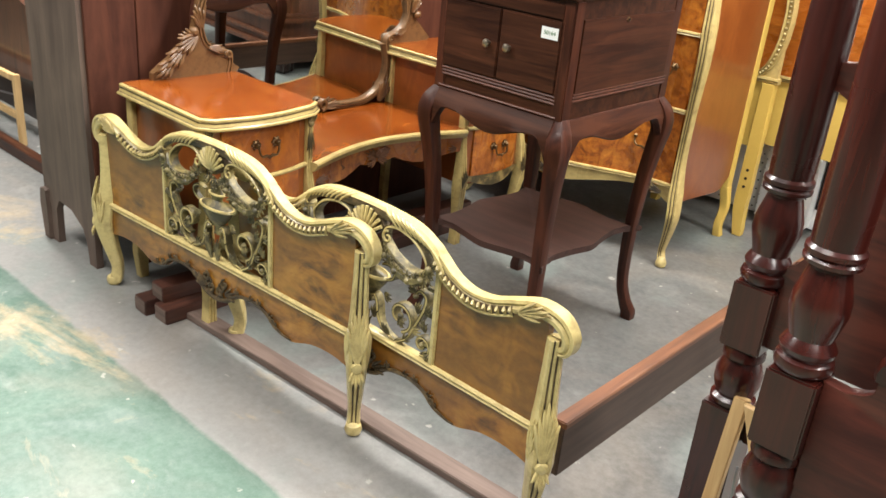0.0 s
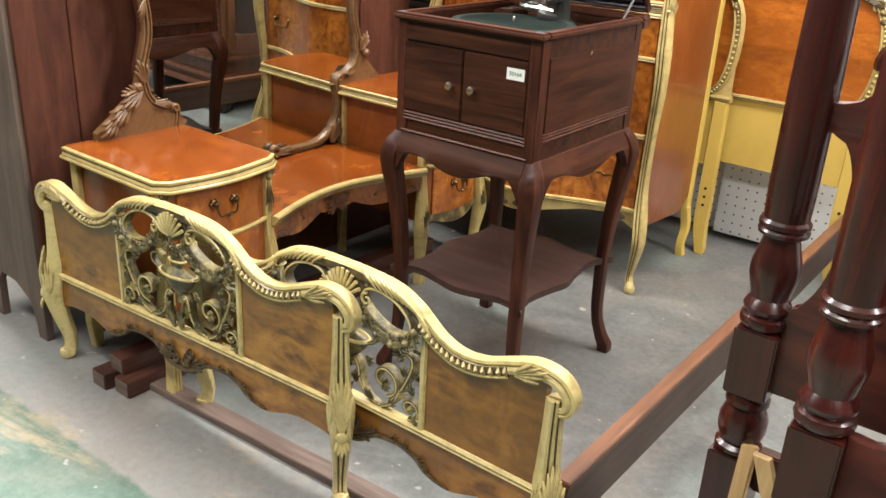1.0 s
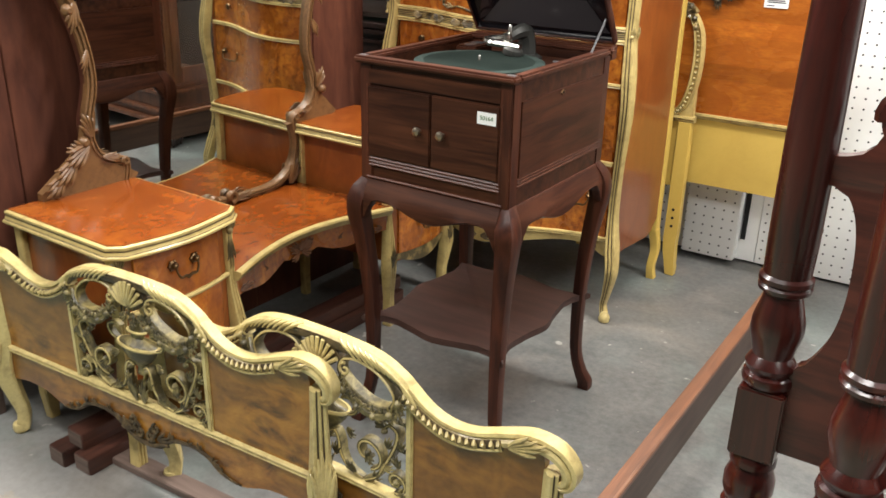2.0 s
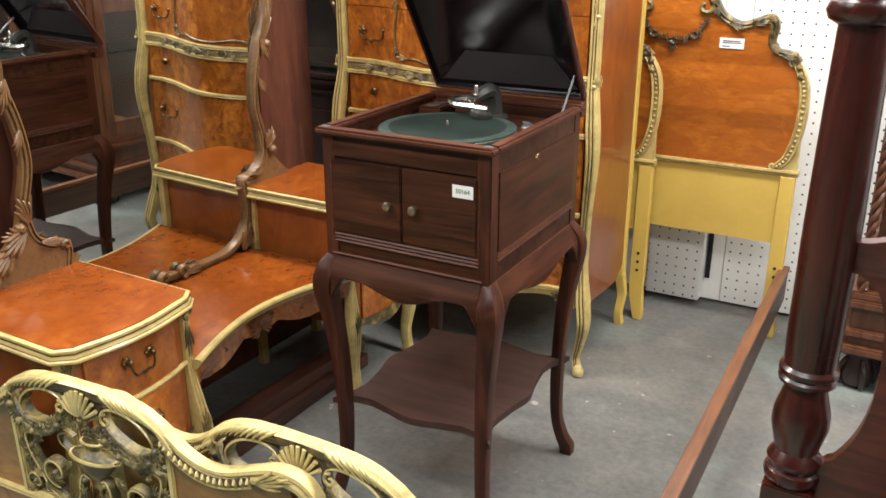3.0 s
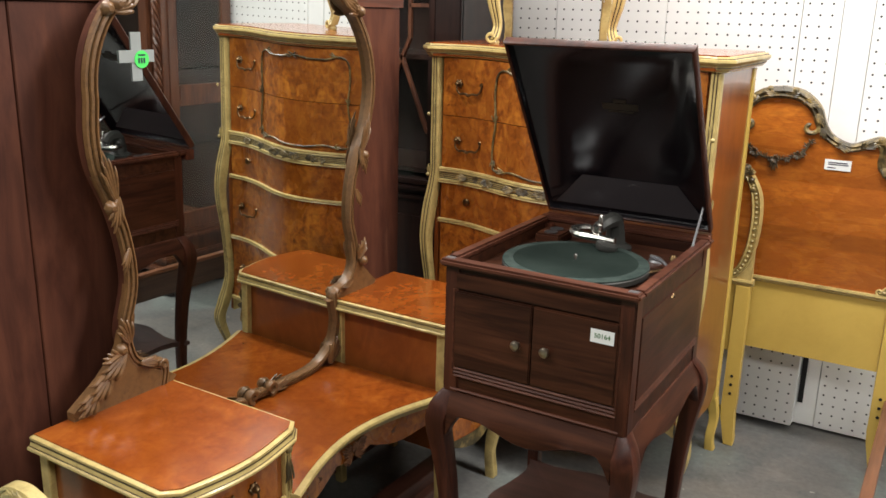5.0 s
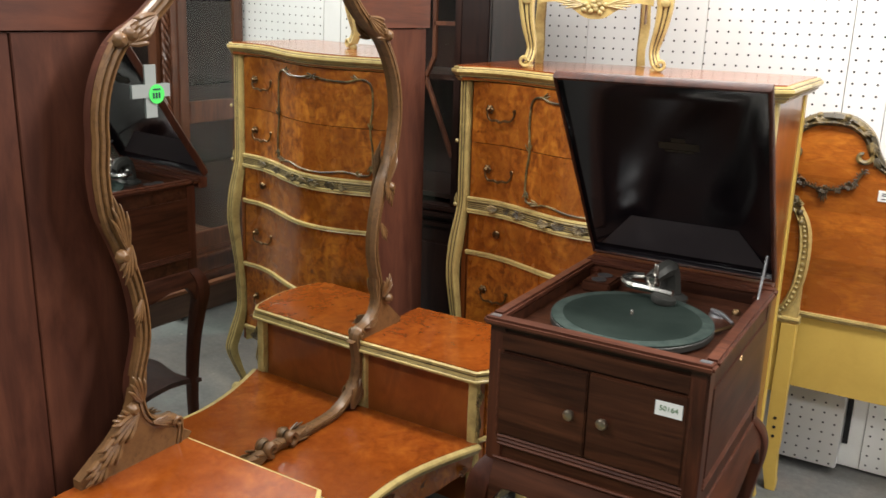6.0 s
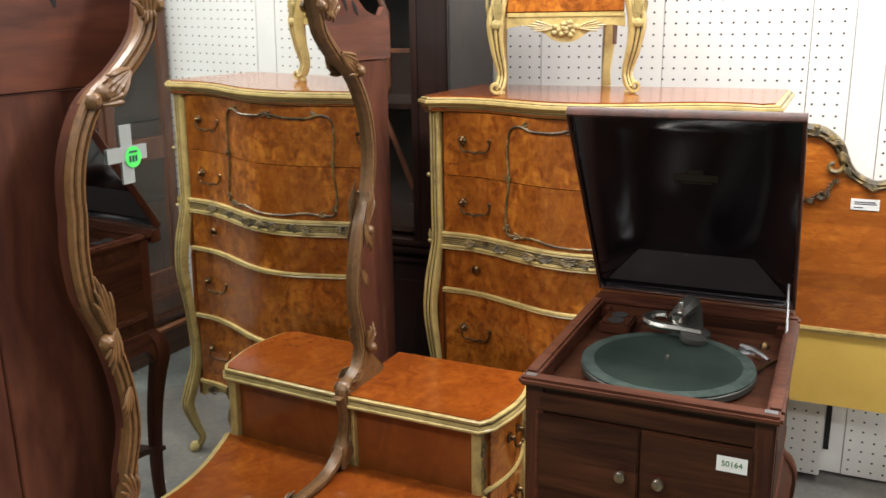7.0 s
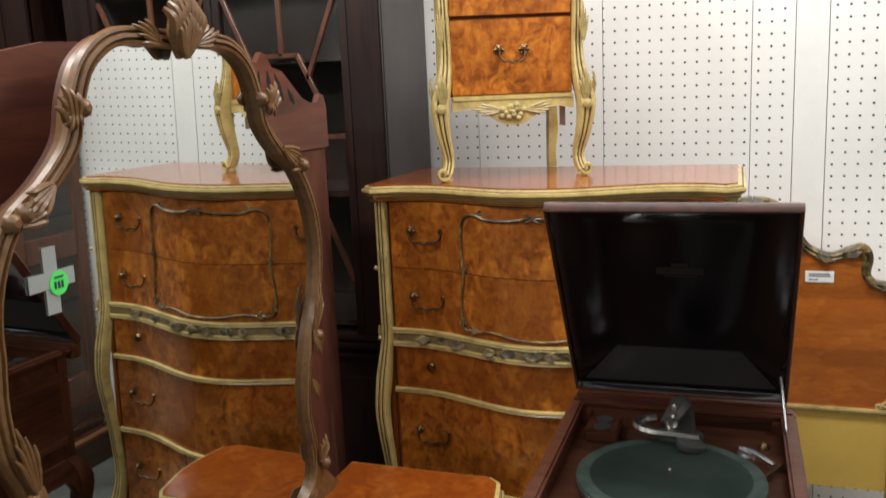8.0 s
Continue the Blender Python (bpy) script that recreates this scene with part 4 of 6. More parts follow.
    for k, x in enumerate((-0.30, -0.22, -0.09, 0.0, 0.09, 0.22, 0.30)):
        for j in range(2 if abs(x) > 0.1 else 3):
            leaf(bm, Matrix.Translation((x + 0.022 * j - 0.02, front_curve(x, H, BOW, BASE) - 0.006, 0.953)) @ pose(0, 0, 0, 0, 90 if (k + j) % 2 else -90, 0), 0.040, 0.0105, 5, 0.5)
    part("leaf_carving", bm, ANTIQUE, band)
    for z in (0.972, 0.934, 0.798, 0.546, 0.286):
        part("strip", curved_strip(B(), -0.432, 0.432, z, H, BOW, BASE - 0.003, 0.0075), CREAM, root)
    low = curve_through([(-0.43, 0.225), (-0.36, 0.255), (-0.27, 0.258), (-0.17, 0.243), (-0.08, 0.225), (0, 0.215), (0.08, 0.225), (0.17, 0.243), (0.27, 0.258), (0.36, 0.255), (0.43, 0.225)], 4)
    bm = B()
    a = [bm.verts.new((p.x, front_curve(p.x, H, BOW, BASE) - 0.002, p.y)) for p in low]
    b = [bm.verts.new((p.x, front_curve(p.x, H, BOW, BASE) - 0.002, 0.282)) for p in low]
    c = [bm.verts.new((p.x, front_curve(p.x, H, BOW, BASE) + 0.016, p.y)) for p in low]
    for i in range(len(a) - 1):
        bm.faces.new((a[i], a[i + 1], b[i + 1], b[i]))
        bm.faces.new((a[i], c[i], c[i + 1], a[i + 1]))
    apron = part("apron", bm, CREAM, root)
    bm = B()
    for s in (-1, 1):
        leaf(bm, pose(s * 0.01, front_curve(0, H, BOW, BASE) - 0.004, 0.235, 0, s * 75, 0), 0.06, 0.012, 4, 0.5)
        leaf(bm, pose(s * 0.40, front_curve(0.4, H, BOW, BASE) - 0.004, 0.255, 0, -s * 80, 0), 0.06, 0.012, 4, 0.5)
    part("leaf_carving", bm, DARKCARVE, apron)
    # corner posts that swell into a carved knee and run down to scroll feet
    for s in (-1, 1):
        path = curve_through([(s * 0.450, -0.200, 1.338), (s * 0.450, -0.200, 1.05), (s * 0.450, -0.202, 0.95), (s * 0.462, -0.218, 0.83), (s * 0.468, -0.224, 0.72), (s * 0.456, -0.210, 0.55), (s * 0.450, -0.202, 0.38), (s * 0.464, -0.220, 0.27), (s * 0.476, -0.236, 0.19), (s * 0.458, -0.216, 0.10), (s * 0.446, -0.203, 0.05), (s * 0.462, -0.222, 0.012)], 5)
        post = part("post", sweep(B(), path, FLUTED, [0.0155, 0.0155, 0.016, 0.020, 0.018, 0.014, 0.015, 0.021, 0.019, 0.013, 0.0105, 0.014], (0, 1, 0)), CREAM, root)
        flute_lines(post, path, [0.0155, 0.0155, 0.016, 0.020, 0.018, 0.014, 0.015, 0.021, 0.019, 0.013, 0.0105, 0.014])
        bm = B()
        for px, py, z, ln, w in ((0.470, -0.238, 0.72, 0.20, 0.014), (0.466, -0.228, 0.95, 0.05, 0.010), (0.466, -0.235, 0.70, -0.10, 0.010), (0.455, -0.220, 1.16, 0.06, 0.010), (0.455, -0.220, 1.15, -0.05, 0.010), (0.470, -0.238, 0.20, 0.13, 0.013), (0.470, -0.236, 0.20, -0.05, 0.010)):
            leaf(bm, pose(s * (px - 0.003), py + 0.008, z, 0, 0 if ln > 0 else 180, s * 20), abs(ln) * 0.8, w * 0.6, 5, 0.45)
            leaf(bm, pose(s * (px + 0.006), py + 0.024, z, 0, 0 if ln > 0 else 180, s * 80), abs(ln) * 0.8, w * 0.55, 4, 0.45)
        for z in (0.955, 0.705, 1.155, 0.195):
            lathe(bm, [(0.007, 0), (0.006, 0.004), (0.002, 0.007)], pose(s * 0.462, -0.228, z, 90, 0, s * 25), 8)
        part("leaf_carving", bm, CARVED, post)
        bm = B()
        lathe(bm, [(0.010, 0), (0.018, 0.004), (0.020, 0.016), (0.016, 0.028), (0.010, 0.036)], pose(s * 0.464, -0.226, 0), 12)
        part("toe", bm, PALE, post)
        rear = curve_through([(s * 0.442, 0.232, 1.33), (s * 0.442, 0.232, 0.30), (s * 0.446, 0.230, 0.20), (s * 0.455, 0.238, 0.12), (s * 0.450, 0.228, 0.05), (s * 0.453, 0.235, 0.0)], 5)
        part("rear_post", sweep(B(), rear, SQUARE, [0.018, 0.018, 0.0175, 0.0165, 0.0145, 0.014, 0.016], (0, 1, 0)), YELLOW, root)
    return root


tall_chest(pose(-1.706, 2.848, 0))


# -- small night table standing on the chest --
def night_table(m):
    root = thing("night_table", m, "small cream and burl night table standing on the tall chest", "night table")
    W, D = 0.165, 0.30
    part("body", box(B(), -W, W, 0.012, D, 0.225, 0.66), BURL_SIDE, root)
    part("top", box(B(), -W - 0.04, W + 0.04, -0.03, D + 0.01, 0.66, 0.69, 0.006), CREAM, root)
    for z0, z1 in ((0.228, 0.425), (0.435, 0.645)):
        d = part("drawer", box(B(), -W + 0.002, W - 0.002, -0.004, 0.012, z0, z1, 0.002), BURL, root)
        bail_handle(d, pose(0, -0.004, (z0 + z1) / 2 + 0.01), w=0.034)
    part("strip", box(B(), -W, W, -0.010, 0.012, 0.212, 0.226, 0.003), CREAM, root)
    low = curve_through([(-W, 0.185), (-0.11, 0.192), (-0.065, 0.172), (-0.03, 0.150), (0, 0.145), (0.03, 0.150), (0.065, 0.172), (0.11, 0.192), (W, 0.185)], 4)
    ap = part("apron", slab(B(), [(p.x, p.y) for p in low] + [(W, 0.214), (-W, 0.214)], "xz", -0.008, 0.010), CREAM, root)
    bm = B()
    for k in range(13):
        a = k * 2.4
        lathe(bm, [(0.010, 0), (0.008, 0.006), (0.003, 0.009)], pose(0.038 * math.cos(a) * (k / 13) ** 0.5, -0.008, 0.180 + 0.020 * math.sin(a) * (k / 13) ** 0.5, 90, 0, 0), 7)
    for s in (-1, 1):
        leaf(bm, pose(s * 0.035, -0.008, 0.185, 0, s * 85, 0), 0.08, 0.012, 5, 0.5)
    part("leaf_carving", bm, CARVED, ap)
    for s in (-1, 1):
        path = curve_through([(s * 0.182, 0, 0.66), (s * 0.180, 0, 0.45), (s * 0.178, 0, 0.33), (s * 0.186, -0.006, 0.26), (s * 0.198, -0.014, 0.20), (s * 0.192, -0.010, 0.13), (s * 0.178, 0, 0.06), (s * 0.186, -0.010, 0.022)], 5)
        leg = part("leg", sweep(B(), path, FLUTED, [0.016, 0.015, 0.016, 0.021, 0.024, 0.019, 0.014, 0.016], (0, 1, 0)), CREAM, root)
        flute_lines(leg, path, [0.016, 0.015, 0.016, 0.021, 0.024, 0.019, 0.014, 0.016])
        bm = B()
        leaf(bm, pose(s * 0.192, -0.034, 0.20), 0.09, 0.013, 5, 0.5)
        leaf(bm, pose(s * 0.214, -0.012, 0.20, 0, 0, s * 90), 0.09, 0.012, 4, 0.6)
        lathe(bm, [(0.015, 0), (0.012, 0.007), (0.004, 0.010)], pose(s * 0.196, -0.034, 0.195, 90, 0, 0), 8)
        leaf(bm, pose(s * 0.19, -0.026, 0.36), 0.10, 0.010, 5, 0.4)
        part("leaf_carving", bm, CARVED, leg)
        bm = B()
        sweep(bm, [(a, -0.014, c) for a, b, c in spiral(s * 0.196, 0.022, 0.018, 0.003, 180 if s > 0 else 0, s * 1.3, 20)], HEX, [0.006, 0.006, 0.004], (0, 1, 0), flat=2.6)
        lathe(bm, [(0.015, 0), (0.017, 0.006), (0.012, 0.016)], pose(s * 0.186, -0.008, 0), 12)
        part("toe", bm, CREAM, leg)
        rear = curve_through([(s * 0.165, D - 0.012, 0.64), (s * 0.165, D - 0.012, 0.22), (s * 0.168, D, 0.12), (s * 0.162, D - 0.01, 0.05), (s * 0.165, D, 0.0)], 4)
        part("rear_leg", sweep(B(), rear, SQUARE, [0.015, 0.015, 0.017, 0.013, 0.014], (0, 1, 0)), CREAM, root)
    label = part("paper_tag", box(B(), 0.150, 0.151, 0.030, 0.105, 0.135, 0.190), PAPER, root, "small white paper tag")
    return root


night_table(pose(-1.806, 2.772, 1.384, 0, 0, 23))

# -- vanity with its large shaped mirror (built facing -y, then turned to face +x) --
def vanity(m):
    root = thing("vanity_dresser", m, "orange burl vanity with low centre shelf and tall shaped gilt mirror", "vanity")
    TOPS, WELL = {-1: 0.598, 1: 0.632}, 0.422

    def ped_front(x):
        return -0.19 - 0.030 * math.cos((x - 0.5) / 0.17 * math.pi / 2)

    for s in (-1, 1):
        TOP = TOPS[s]
        others = set(root.children_recursive)
        bm = B()
        xs = [0.345 + 0.31 * i / 10 for i in range(11)]
        slab(bm, [(s * x, ped_front(x)) for x in xs] + [(s * 0.655, 0.195), (s * 0.345, 0.195)], "xy", 0.215, TOP - 0.03)
        ped = part("pedestal", bm, BURL_SIDE, root)
        for z0, z1 in ((0.425, TOP - 0.036), (0.245, 0.412)):
            bm = B()
            slab(bm, [(s * x, ped_front(x) - 0.008) for x in xs[1:-1]] + [(s * x, ped_front(x) + 0.004) for x in reversed(xs[1:-1])], "xy", z0, z1)
            d = part("drawer", bm, BURL, root)
            bail_handle(d, pose(s * 0.50, ped_front(0.5) - 0.008, (z0 + z1) / 2 + 0.01), w=0.032)
        part("strip", sweep(B(), [(s * x, ped_front(x) - 0.008, 0.418) for x in xs], [(-0.6, -1), (0.6, -1), (1, 0), (0.6, 1), (-0.6, 1)] if s > 0 else [(0.6, -1), (-0.6, -1), (-1, 0), (-0.6, 1), (0.6, 1)], 0.006, (0, 0, 1)), CREAM, root)
        bm = B()
        low = [(x, 0.235 - 0.035 * math.sin((x - 0.345) / 0.31 * math.pi)) for x in xs]
        a = [bm.verts.new((s * x, ped_front(x) - 0.010, z)) for x, z in low]
        b = [bm.verts.new((s * x, ped_front(x) - 0.010, 0.245)) for x, z in low]
        c = [bm.verts.new((s * x, ped_front(x) + 0.010, z)) for x, z in low]
        for i in range(len(a) - 1):
            bm.faces.new((a[i], a[i + 1], b[i + 1], b[i]))
            bm.faces.new((a[i], c[i], c[i + 1], a[i + 1]))
        part("apron", bm, ANTIQUE, root)
        # top with canted, bowed front
        plan = [(0.318, 0.205), (0.318, -0.205), (0.345, -0.222)] + [(x, ped_front(x) - 0.024) for x in xs[2:-2]] + [(0.650, -0.222), (0.676, -0.195), (0.676, 0.205)]
        part("top", slab(B(), [(s * (0.497 + (x - 0.497) * 0.985), y * 0.988) for x, y in plan], "xy", TOP - 0.03, TOP), BURL_TOP, root)
        edge = [(s * x, y, TOP - 0.0185) for x, y in plan]
        prof = [(-0.9, -1), (0.75, -1), (1.0, -0.8), (1.0, -0.5), (0.78, -0.32), (0.6, -0.36), (0.42, 0.1), (0.34, 0.55), (0.48, 0.58), (0.48, 0.88), (0.3, 1), (-0.9, 1)]
        part("top_moulding", sweep(B(), edge, prof if s > 0 else [(-a, b) for a, b in prof], 0.0155, (0, 0, 1)), CREAM, root)
        for u, w in ((0.70, -0.33), (0.40, 0.33)):
            line = [(u - 0.07, w - 0.07), (u + 0.07, w - 0.07), (u + 0.07, w + 0.07), (u - 0.07, w + 0.07)]
            part("glaze_line", sweep(B(), edge, line if s > 0 else [(-a, b) for a, b in line], 0.0155, (0, 0, 1)), DARKCARVE, root, "dark glaze in the moulding groove")
        for k, (px, py) in enumerate(((0.664, -0.192), (0.332, -0.192))):
            out = 1 if k == 0 else -1
            path = curve_through([(s * px, py, TOP - 0.03), (s * px, py, 0.40), (s * (px + 0.006 * out), py - 0.010, 0.30), (s * (px + 0.012 * out), py - 0.016, 0.21), (s * px, py - 0.006, 0.10), (s * (px + 0.004 * out), py - 0.010, 0.02), (s * (px + 0.004 * out), py - 0.010, 0.0)], 5)
            post = part("post", sweep(B(), path, FLUTED, [0.013, 0.013, 0.017, 0.021, 0.015, 0.017, 0.017], (0, 1, 0)), CREAM, root)
            bm = B()
            leaf(bm, pose(s * px, py - 0.012, 0.52, 0, 180, 0), 0.10, 0.010, 4, 0.5)
            leaf(bm, pose(s * px, py - 0.012, 0.53), 0.045, 0.012, 5, 0.7)
            lathe(bm, [(0.011, 0), (0.009, 0.008), (0.003, 0.012)], pose(s * px, py - 0.010, 0.535, 90, 0, 0), 8)
            leaf(bm, pose(s * (px + 0.008 * out), py - 0.032, 0.20), 0.09, 0.012, 5, 0.4)
            part("leaf_carving", bm, ANTIQUE, post)
        for px in (0.655, 0.342):
            part("rear_post", sweep(B(), [(s * px, 0.185, TOP - 0.03), (s * px, 0.185, 0.2), (s * px, 0.195, 0.08), (s * px, 0.188, 0.0)], SQUARE, [0.015, 0.015, 0.018, 0.014], (0, 1, 0)), CREAM, root)
        if s > 0:
            # this pedestal is the narrower of the two
            for ob in root.children_recursive:
                if ob not in others:
                    for v in ob.data.vertices:
                        v.co.x = 0.318 + (v.co.x - 0.318) * 0.925
    # low centre shelf with concave front
    n = 18
    arc = [(-0.325 + 0.65 * i / n, -0.215 + 0.080 * math.cos((i / n - 0.5) * math.pi)) for i in range(n + 1)]
    part("shelf", slab(B(), [(x, y + 0.005) for x, y in arc] + [(0.325, 0.20), (-0.325, 0.20)], "xy", WELL - 0.025, WELL), BURL_TOP, root)
    part("shelf_moulding", sweep(B(), [(x, y, WELL - 0.014) for x, y in arc], [(-0.9, -1), (0.1, -1), (0.3, -0.5), (0.55, -0.3), (0.9, 0.3), (0.75, 0.7), (0.2, 0.85), (-0.9, 0.85)], 0.0145, (0, 0, 1)), CREAM, root)
    bm = B()
    low = [0.322 + 0.020 * math.cos(i / n * math.tau * 2) - 0.022 * math.cos((i / n - 0.5) * math.pi) * (1 if abs(i - n / 2) < 2 else 0) + 0.02 * math.sin(i / n * math.pi) for i in range(n + 1)]
    a = [bm.verts.new((x, y + 0.010, z)) for (x, y), z in zip(arc, low)]
    b = [bm.verts.new((x, y + 0.010, WELL - 0.026)) for x, y in arc]
    c = [bm.verts.new((x, y + 0.024, z)) for (x, y), z in zip(arc, low)]
    for i in range(n):
        bm.faces.new((a[i], a[i + 1], b[i + 1], b[i]))
        bm.faces.new((a[i], c[i], c[i + 1], a[i + 1]))
    ap = part("apron", bm, BURL, root)
    bm = B()
    for s in (-1, 1):
        leaf(bm, pose(s * 0.005, -0.128, 0.362, 0, s * 70, 0), 0.05, 0.014, 5, 0.5)
        leaf(bm, pose(s * 0.005, -0.128, 0.350, 0, s * 110, 0), 0.045, 0.012, 4, 0.5)
        leaf(bm, pose(s * 0.15, -0.145, 0.352, 0, s * 75, 0), 0.06, 0.010, 4, 0.4)
        leaf(bm, pose(s * 0.30, -0.195, 0.352, 0, -s * 80, 0), 0.05, 0.010, 4, 0.4)
    leaf(bm, pose(0, -0.130, 0.355), 0.035, 0.012, 5, 0.5)
    part("leaf_carving", bm, REDCARVE, ap, "brown carved ornament")
    # back drawn full width and almost to the floor, to block light underneath
    part("back_panel", box(B(), -0.65, 0.65, 0.197, 0.203, 0.03, WELL - 0.01), BACKWOOD, root)
    # mirror, leaning a little forward from its base
    before = set(root.children_recursive)
    Y = 0.190
    half = [(0, 1.742), (0.09, 1.745), (0.17, 1.738), (0.232, 1.700), (0.264, 1.640), (0.284, 1.575), (0.345, 1.515), (0.420, 1.465), (0.478, 1.370), (0.498, 1.260), (0.478, 1.150), (0.438, 1.070), (0.408, 0.970), (0.400, 0.870), (0.425, 0.770), (0.412, 0.695), (0.368, 0.662), (0.325, 0.645), (0.338, 0.560), (0.312, 0.485), (0.235, 0.440), (0.12, 0.436), (0.0, 0.444)]
    smooth = curve_through([(a, 0, c) for a, c in half], 4)

    def slim(p, s):
        """The frame's two sides are not quite alike: one swells a little less."""
        k = max(0.0, 1 - abs(p.z - 1.28) / 0.20) if s < 0 else 0.0
        return s * p.x * (1 - 0.055 * k)

    loop = [(slim(p, 1), p.z) for p in smooth] + [(slim(p, -1), p.z) for p in reversed(smooth[1:-1])]
    part("mirror_glass", slab(B(), loop, "xz", Y, Y + 0.004), MIRROR, root, "large clear mirror glass")
    part("mirror_backing", slab(B(), [(a * 1.02, 1.1 + (c - 1.1) * 1.01) for a, c in loop], "xz", Y + 0.008, Y + 0.028), BACKWOOD, root)
    for s in (-1, 1):
        path = [(slim(p, s), Y - 0.002, p.z) for p in smooth]
        prof = [(-1.1, -0.1), (-0.95, -0.8), (-0.6, -0.9), (-0.5, -0.35), (-0.4, -0.35), (-0.25, -1.15), (0.15, -1.25), (0.28, -0.55), (0.4, -0.55), (0.55, -1.3), (0.9, -1.15), (1.05, -0.4), (1.1, 1.3), (-0.6, 1.3), (-0.6, 0.2)]
        wide = [0.016, 0.015, 0.0145, 0.0145, 0.0145, 0.014, 0.013, 0.0125, 0.0125, 0.012, 0.011]
        fr = part("mirror_frame", sweep(B(), path, [(-a * s, b) for a, b in prof], wide, (0, 1, 0), flat=0.95), GILT, root)
        # dark lines in the two grooves of the reeded frame
        r = lerp_list(wide, len(path))
        for u in (-0.45, 0.34):
            run = []
            for i, (p, q) in enumerate(zip(path, r)):
                a, b = path[max(i - 1, 0)], path[min(i + 1, len(path) - 1)]
                d = Vector((b[0] - a[0], 0, b[2] - a[2])).normalized()
                run.append((p[0] + s * u * q * d.z, Y - 0.002 - 0.5 * q, p[2] - s * u * q * d.x))
            part("reed_line", sweep(B(), run, HEX, 0.0021), DARKCARVE, fr, "dark glazed line between the reeds")
        bm = B()
        for px, pz, ang, ln, w in ((0.285, 1.60, 20, 0.07, 0.020), (0.285, 1.64, 160, 0.05, 0.016), (0.34, 1.52, 120, 0.08, 0.018), (0.41, 1.47, -60, 0.06, 0.018), (0.435, 1.07, 15, 0.12, 0.014), (0.430, 1.08, 165, 0.08, 0.014), (0.41, 0.96, 160, 0.06, 0.010), (0.425, 0.74, 20, 0.07, 0.016), (0.44, 0.72, 120, 0.09, 0.022), (0.48, 0.69, 130, 0.09, 0.022), (0.52, 0.655, 130, 0.07, 0.020), (0.455, 0.71, 70, 0.05, 0.016), (0.40, 0.68, -100, 0.06, 0.010)):
            if px < 0.436 or s < 0:
                leaf(bm, pose(s * px, Y - 0.022, pz, 0, s * ang, 0), ln, w, 5, 0.5)
        for px, pz in ((0.262, 1.63), (0.40, 1.485), (0.425, 1.475), (0.45, 1.06), (0.45, 0.73)):
            lathe(bm, [(0.016, 0), (0.014, 0.010), (0.006, 0.017)], pose(s * px, Y - 0.018, pz, 90, 0, 0), 8)
        sweep(bm, spiral(s * 0.330, 0.652, 0.012, 0.003, 0 if s > 0 else 180, s * 1.2, 16, Y - 0.018), HEX, [0.005, 0.005, 0.003])
        part("leaf_carving", bm, GILT, fr)
        base = curve_through([(0.400, 0.80), (0.432, 0.77), (0.450, 0.72), (0.500, 0.67), (0.575 if s < 0 else 0.52, TOPS[s]), (0.30, TOPS[s]), (0.34, 0.64), (0.39, 0.66), (0.415, 0.70)], 3)
        part("mirror_support", slab(B(), [(s * p.x, p.y) for p in base], "xz", Y - 0.012, Y + 0.012), GILT, root)
    for s in (-1, 1):
        bm = B()
        sweep(bm, spiral(s * 0.035, 0.452, 0.020, 0.005, -90, s * 1.1, 18, Y - 0.014), HEX, [0.008, 0.009, 0.005], (0, 1, 0), flat=1.5)
        leaf(bm, pose(s * 0.05, Y - 0.014, 0.438, 0, s * 80, 0), 0.08, 0.012, 4, 0.4)
        leaf(bm, pose(s * 0.30, Y - 0.012, 0.432, 0, s * 20, 0), 0.09, 0.020, 5, 0.3)
        part("base_carving", bm, GILT, root)
    bm = B()
    leaf(bm, pose(0, Y - 0.020, 1.712), 0.125, 0.040, 9, 0.5)
    leaf(bm, pose(0, Y - 0.030, 1.712), 0.085, 0.026, 7, 0.5)
    box(bm, -0.062, 0.062, Y - 0.02, Y + 0.02, 1.708, 1.732, 0.006)
    for s in (-1, 1):
        leaf(bm, pose(s * 0.05, Y - 0.016, 1.735, 0, s * 70, 0), 0.08, 0.016, 5, 0.4)
    part("crest", bm, GILT, root, "gilt carved palmette crest")
    # tape cross with a round sticker on the glass
    tx, tz = TAPE_AT
    t1 = part("tape", box(B(), tx - 0.0135, tx + 0.0135, Y - 0.0022, Y - 0.0012, tz - 0.052, tz + 0.052), TAPE, root, "strip of frosted tape")
    part("tape", box(B(), tx - 0.046, tx + 0.046, Y - 0.0034, Y - 0.0024, tz - 0.012, tz + 0.014), TAPE, root, "strip of frosted tape")
    st = part("sticker", lathe(B(), [(0.019, 0), (0.019, 0.0008)], pose(tx + 0.012, Y - 0.0036, tz - 0.006, 90, 0, 0), 24), STICKER, root, "bright green round price sticker")
    part("print_bar", box(B(), tx + 0.003, tx + 0.021, Y - 0.0052, Y - 0.0046, tz + 0.002, tz + 0.005), DARKINK, st)
    for k in range(3):
        part("print_bar", box(B(), tx + 0.002 + 0.007 * k, tx + 0.006 + 0.007 * k, Y - 0.0052, Y - 0.0046, tz - 0.014, tz - 0.003), DARKINK, st)
    lean = pose(-0.018, Y, 0.62, 0.9, 0, 0) @ Matrix.Translation((0, -Y, -0.62))
    for ob in root.children:
        if ob not in before:
            ob.matrix_local = lean
    return root


TAPE_AT = (-0.344, 1.374)
vanity(pose(-2.0311, 1.8500, 0, 0, 0, 89.0))


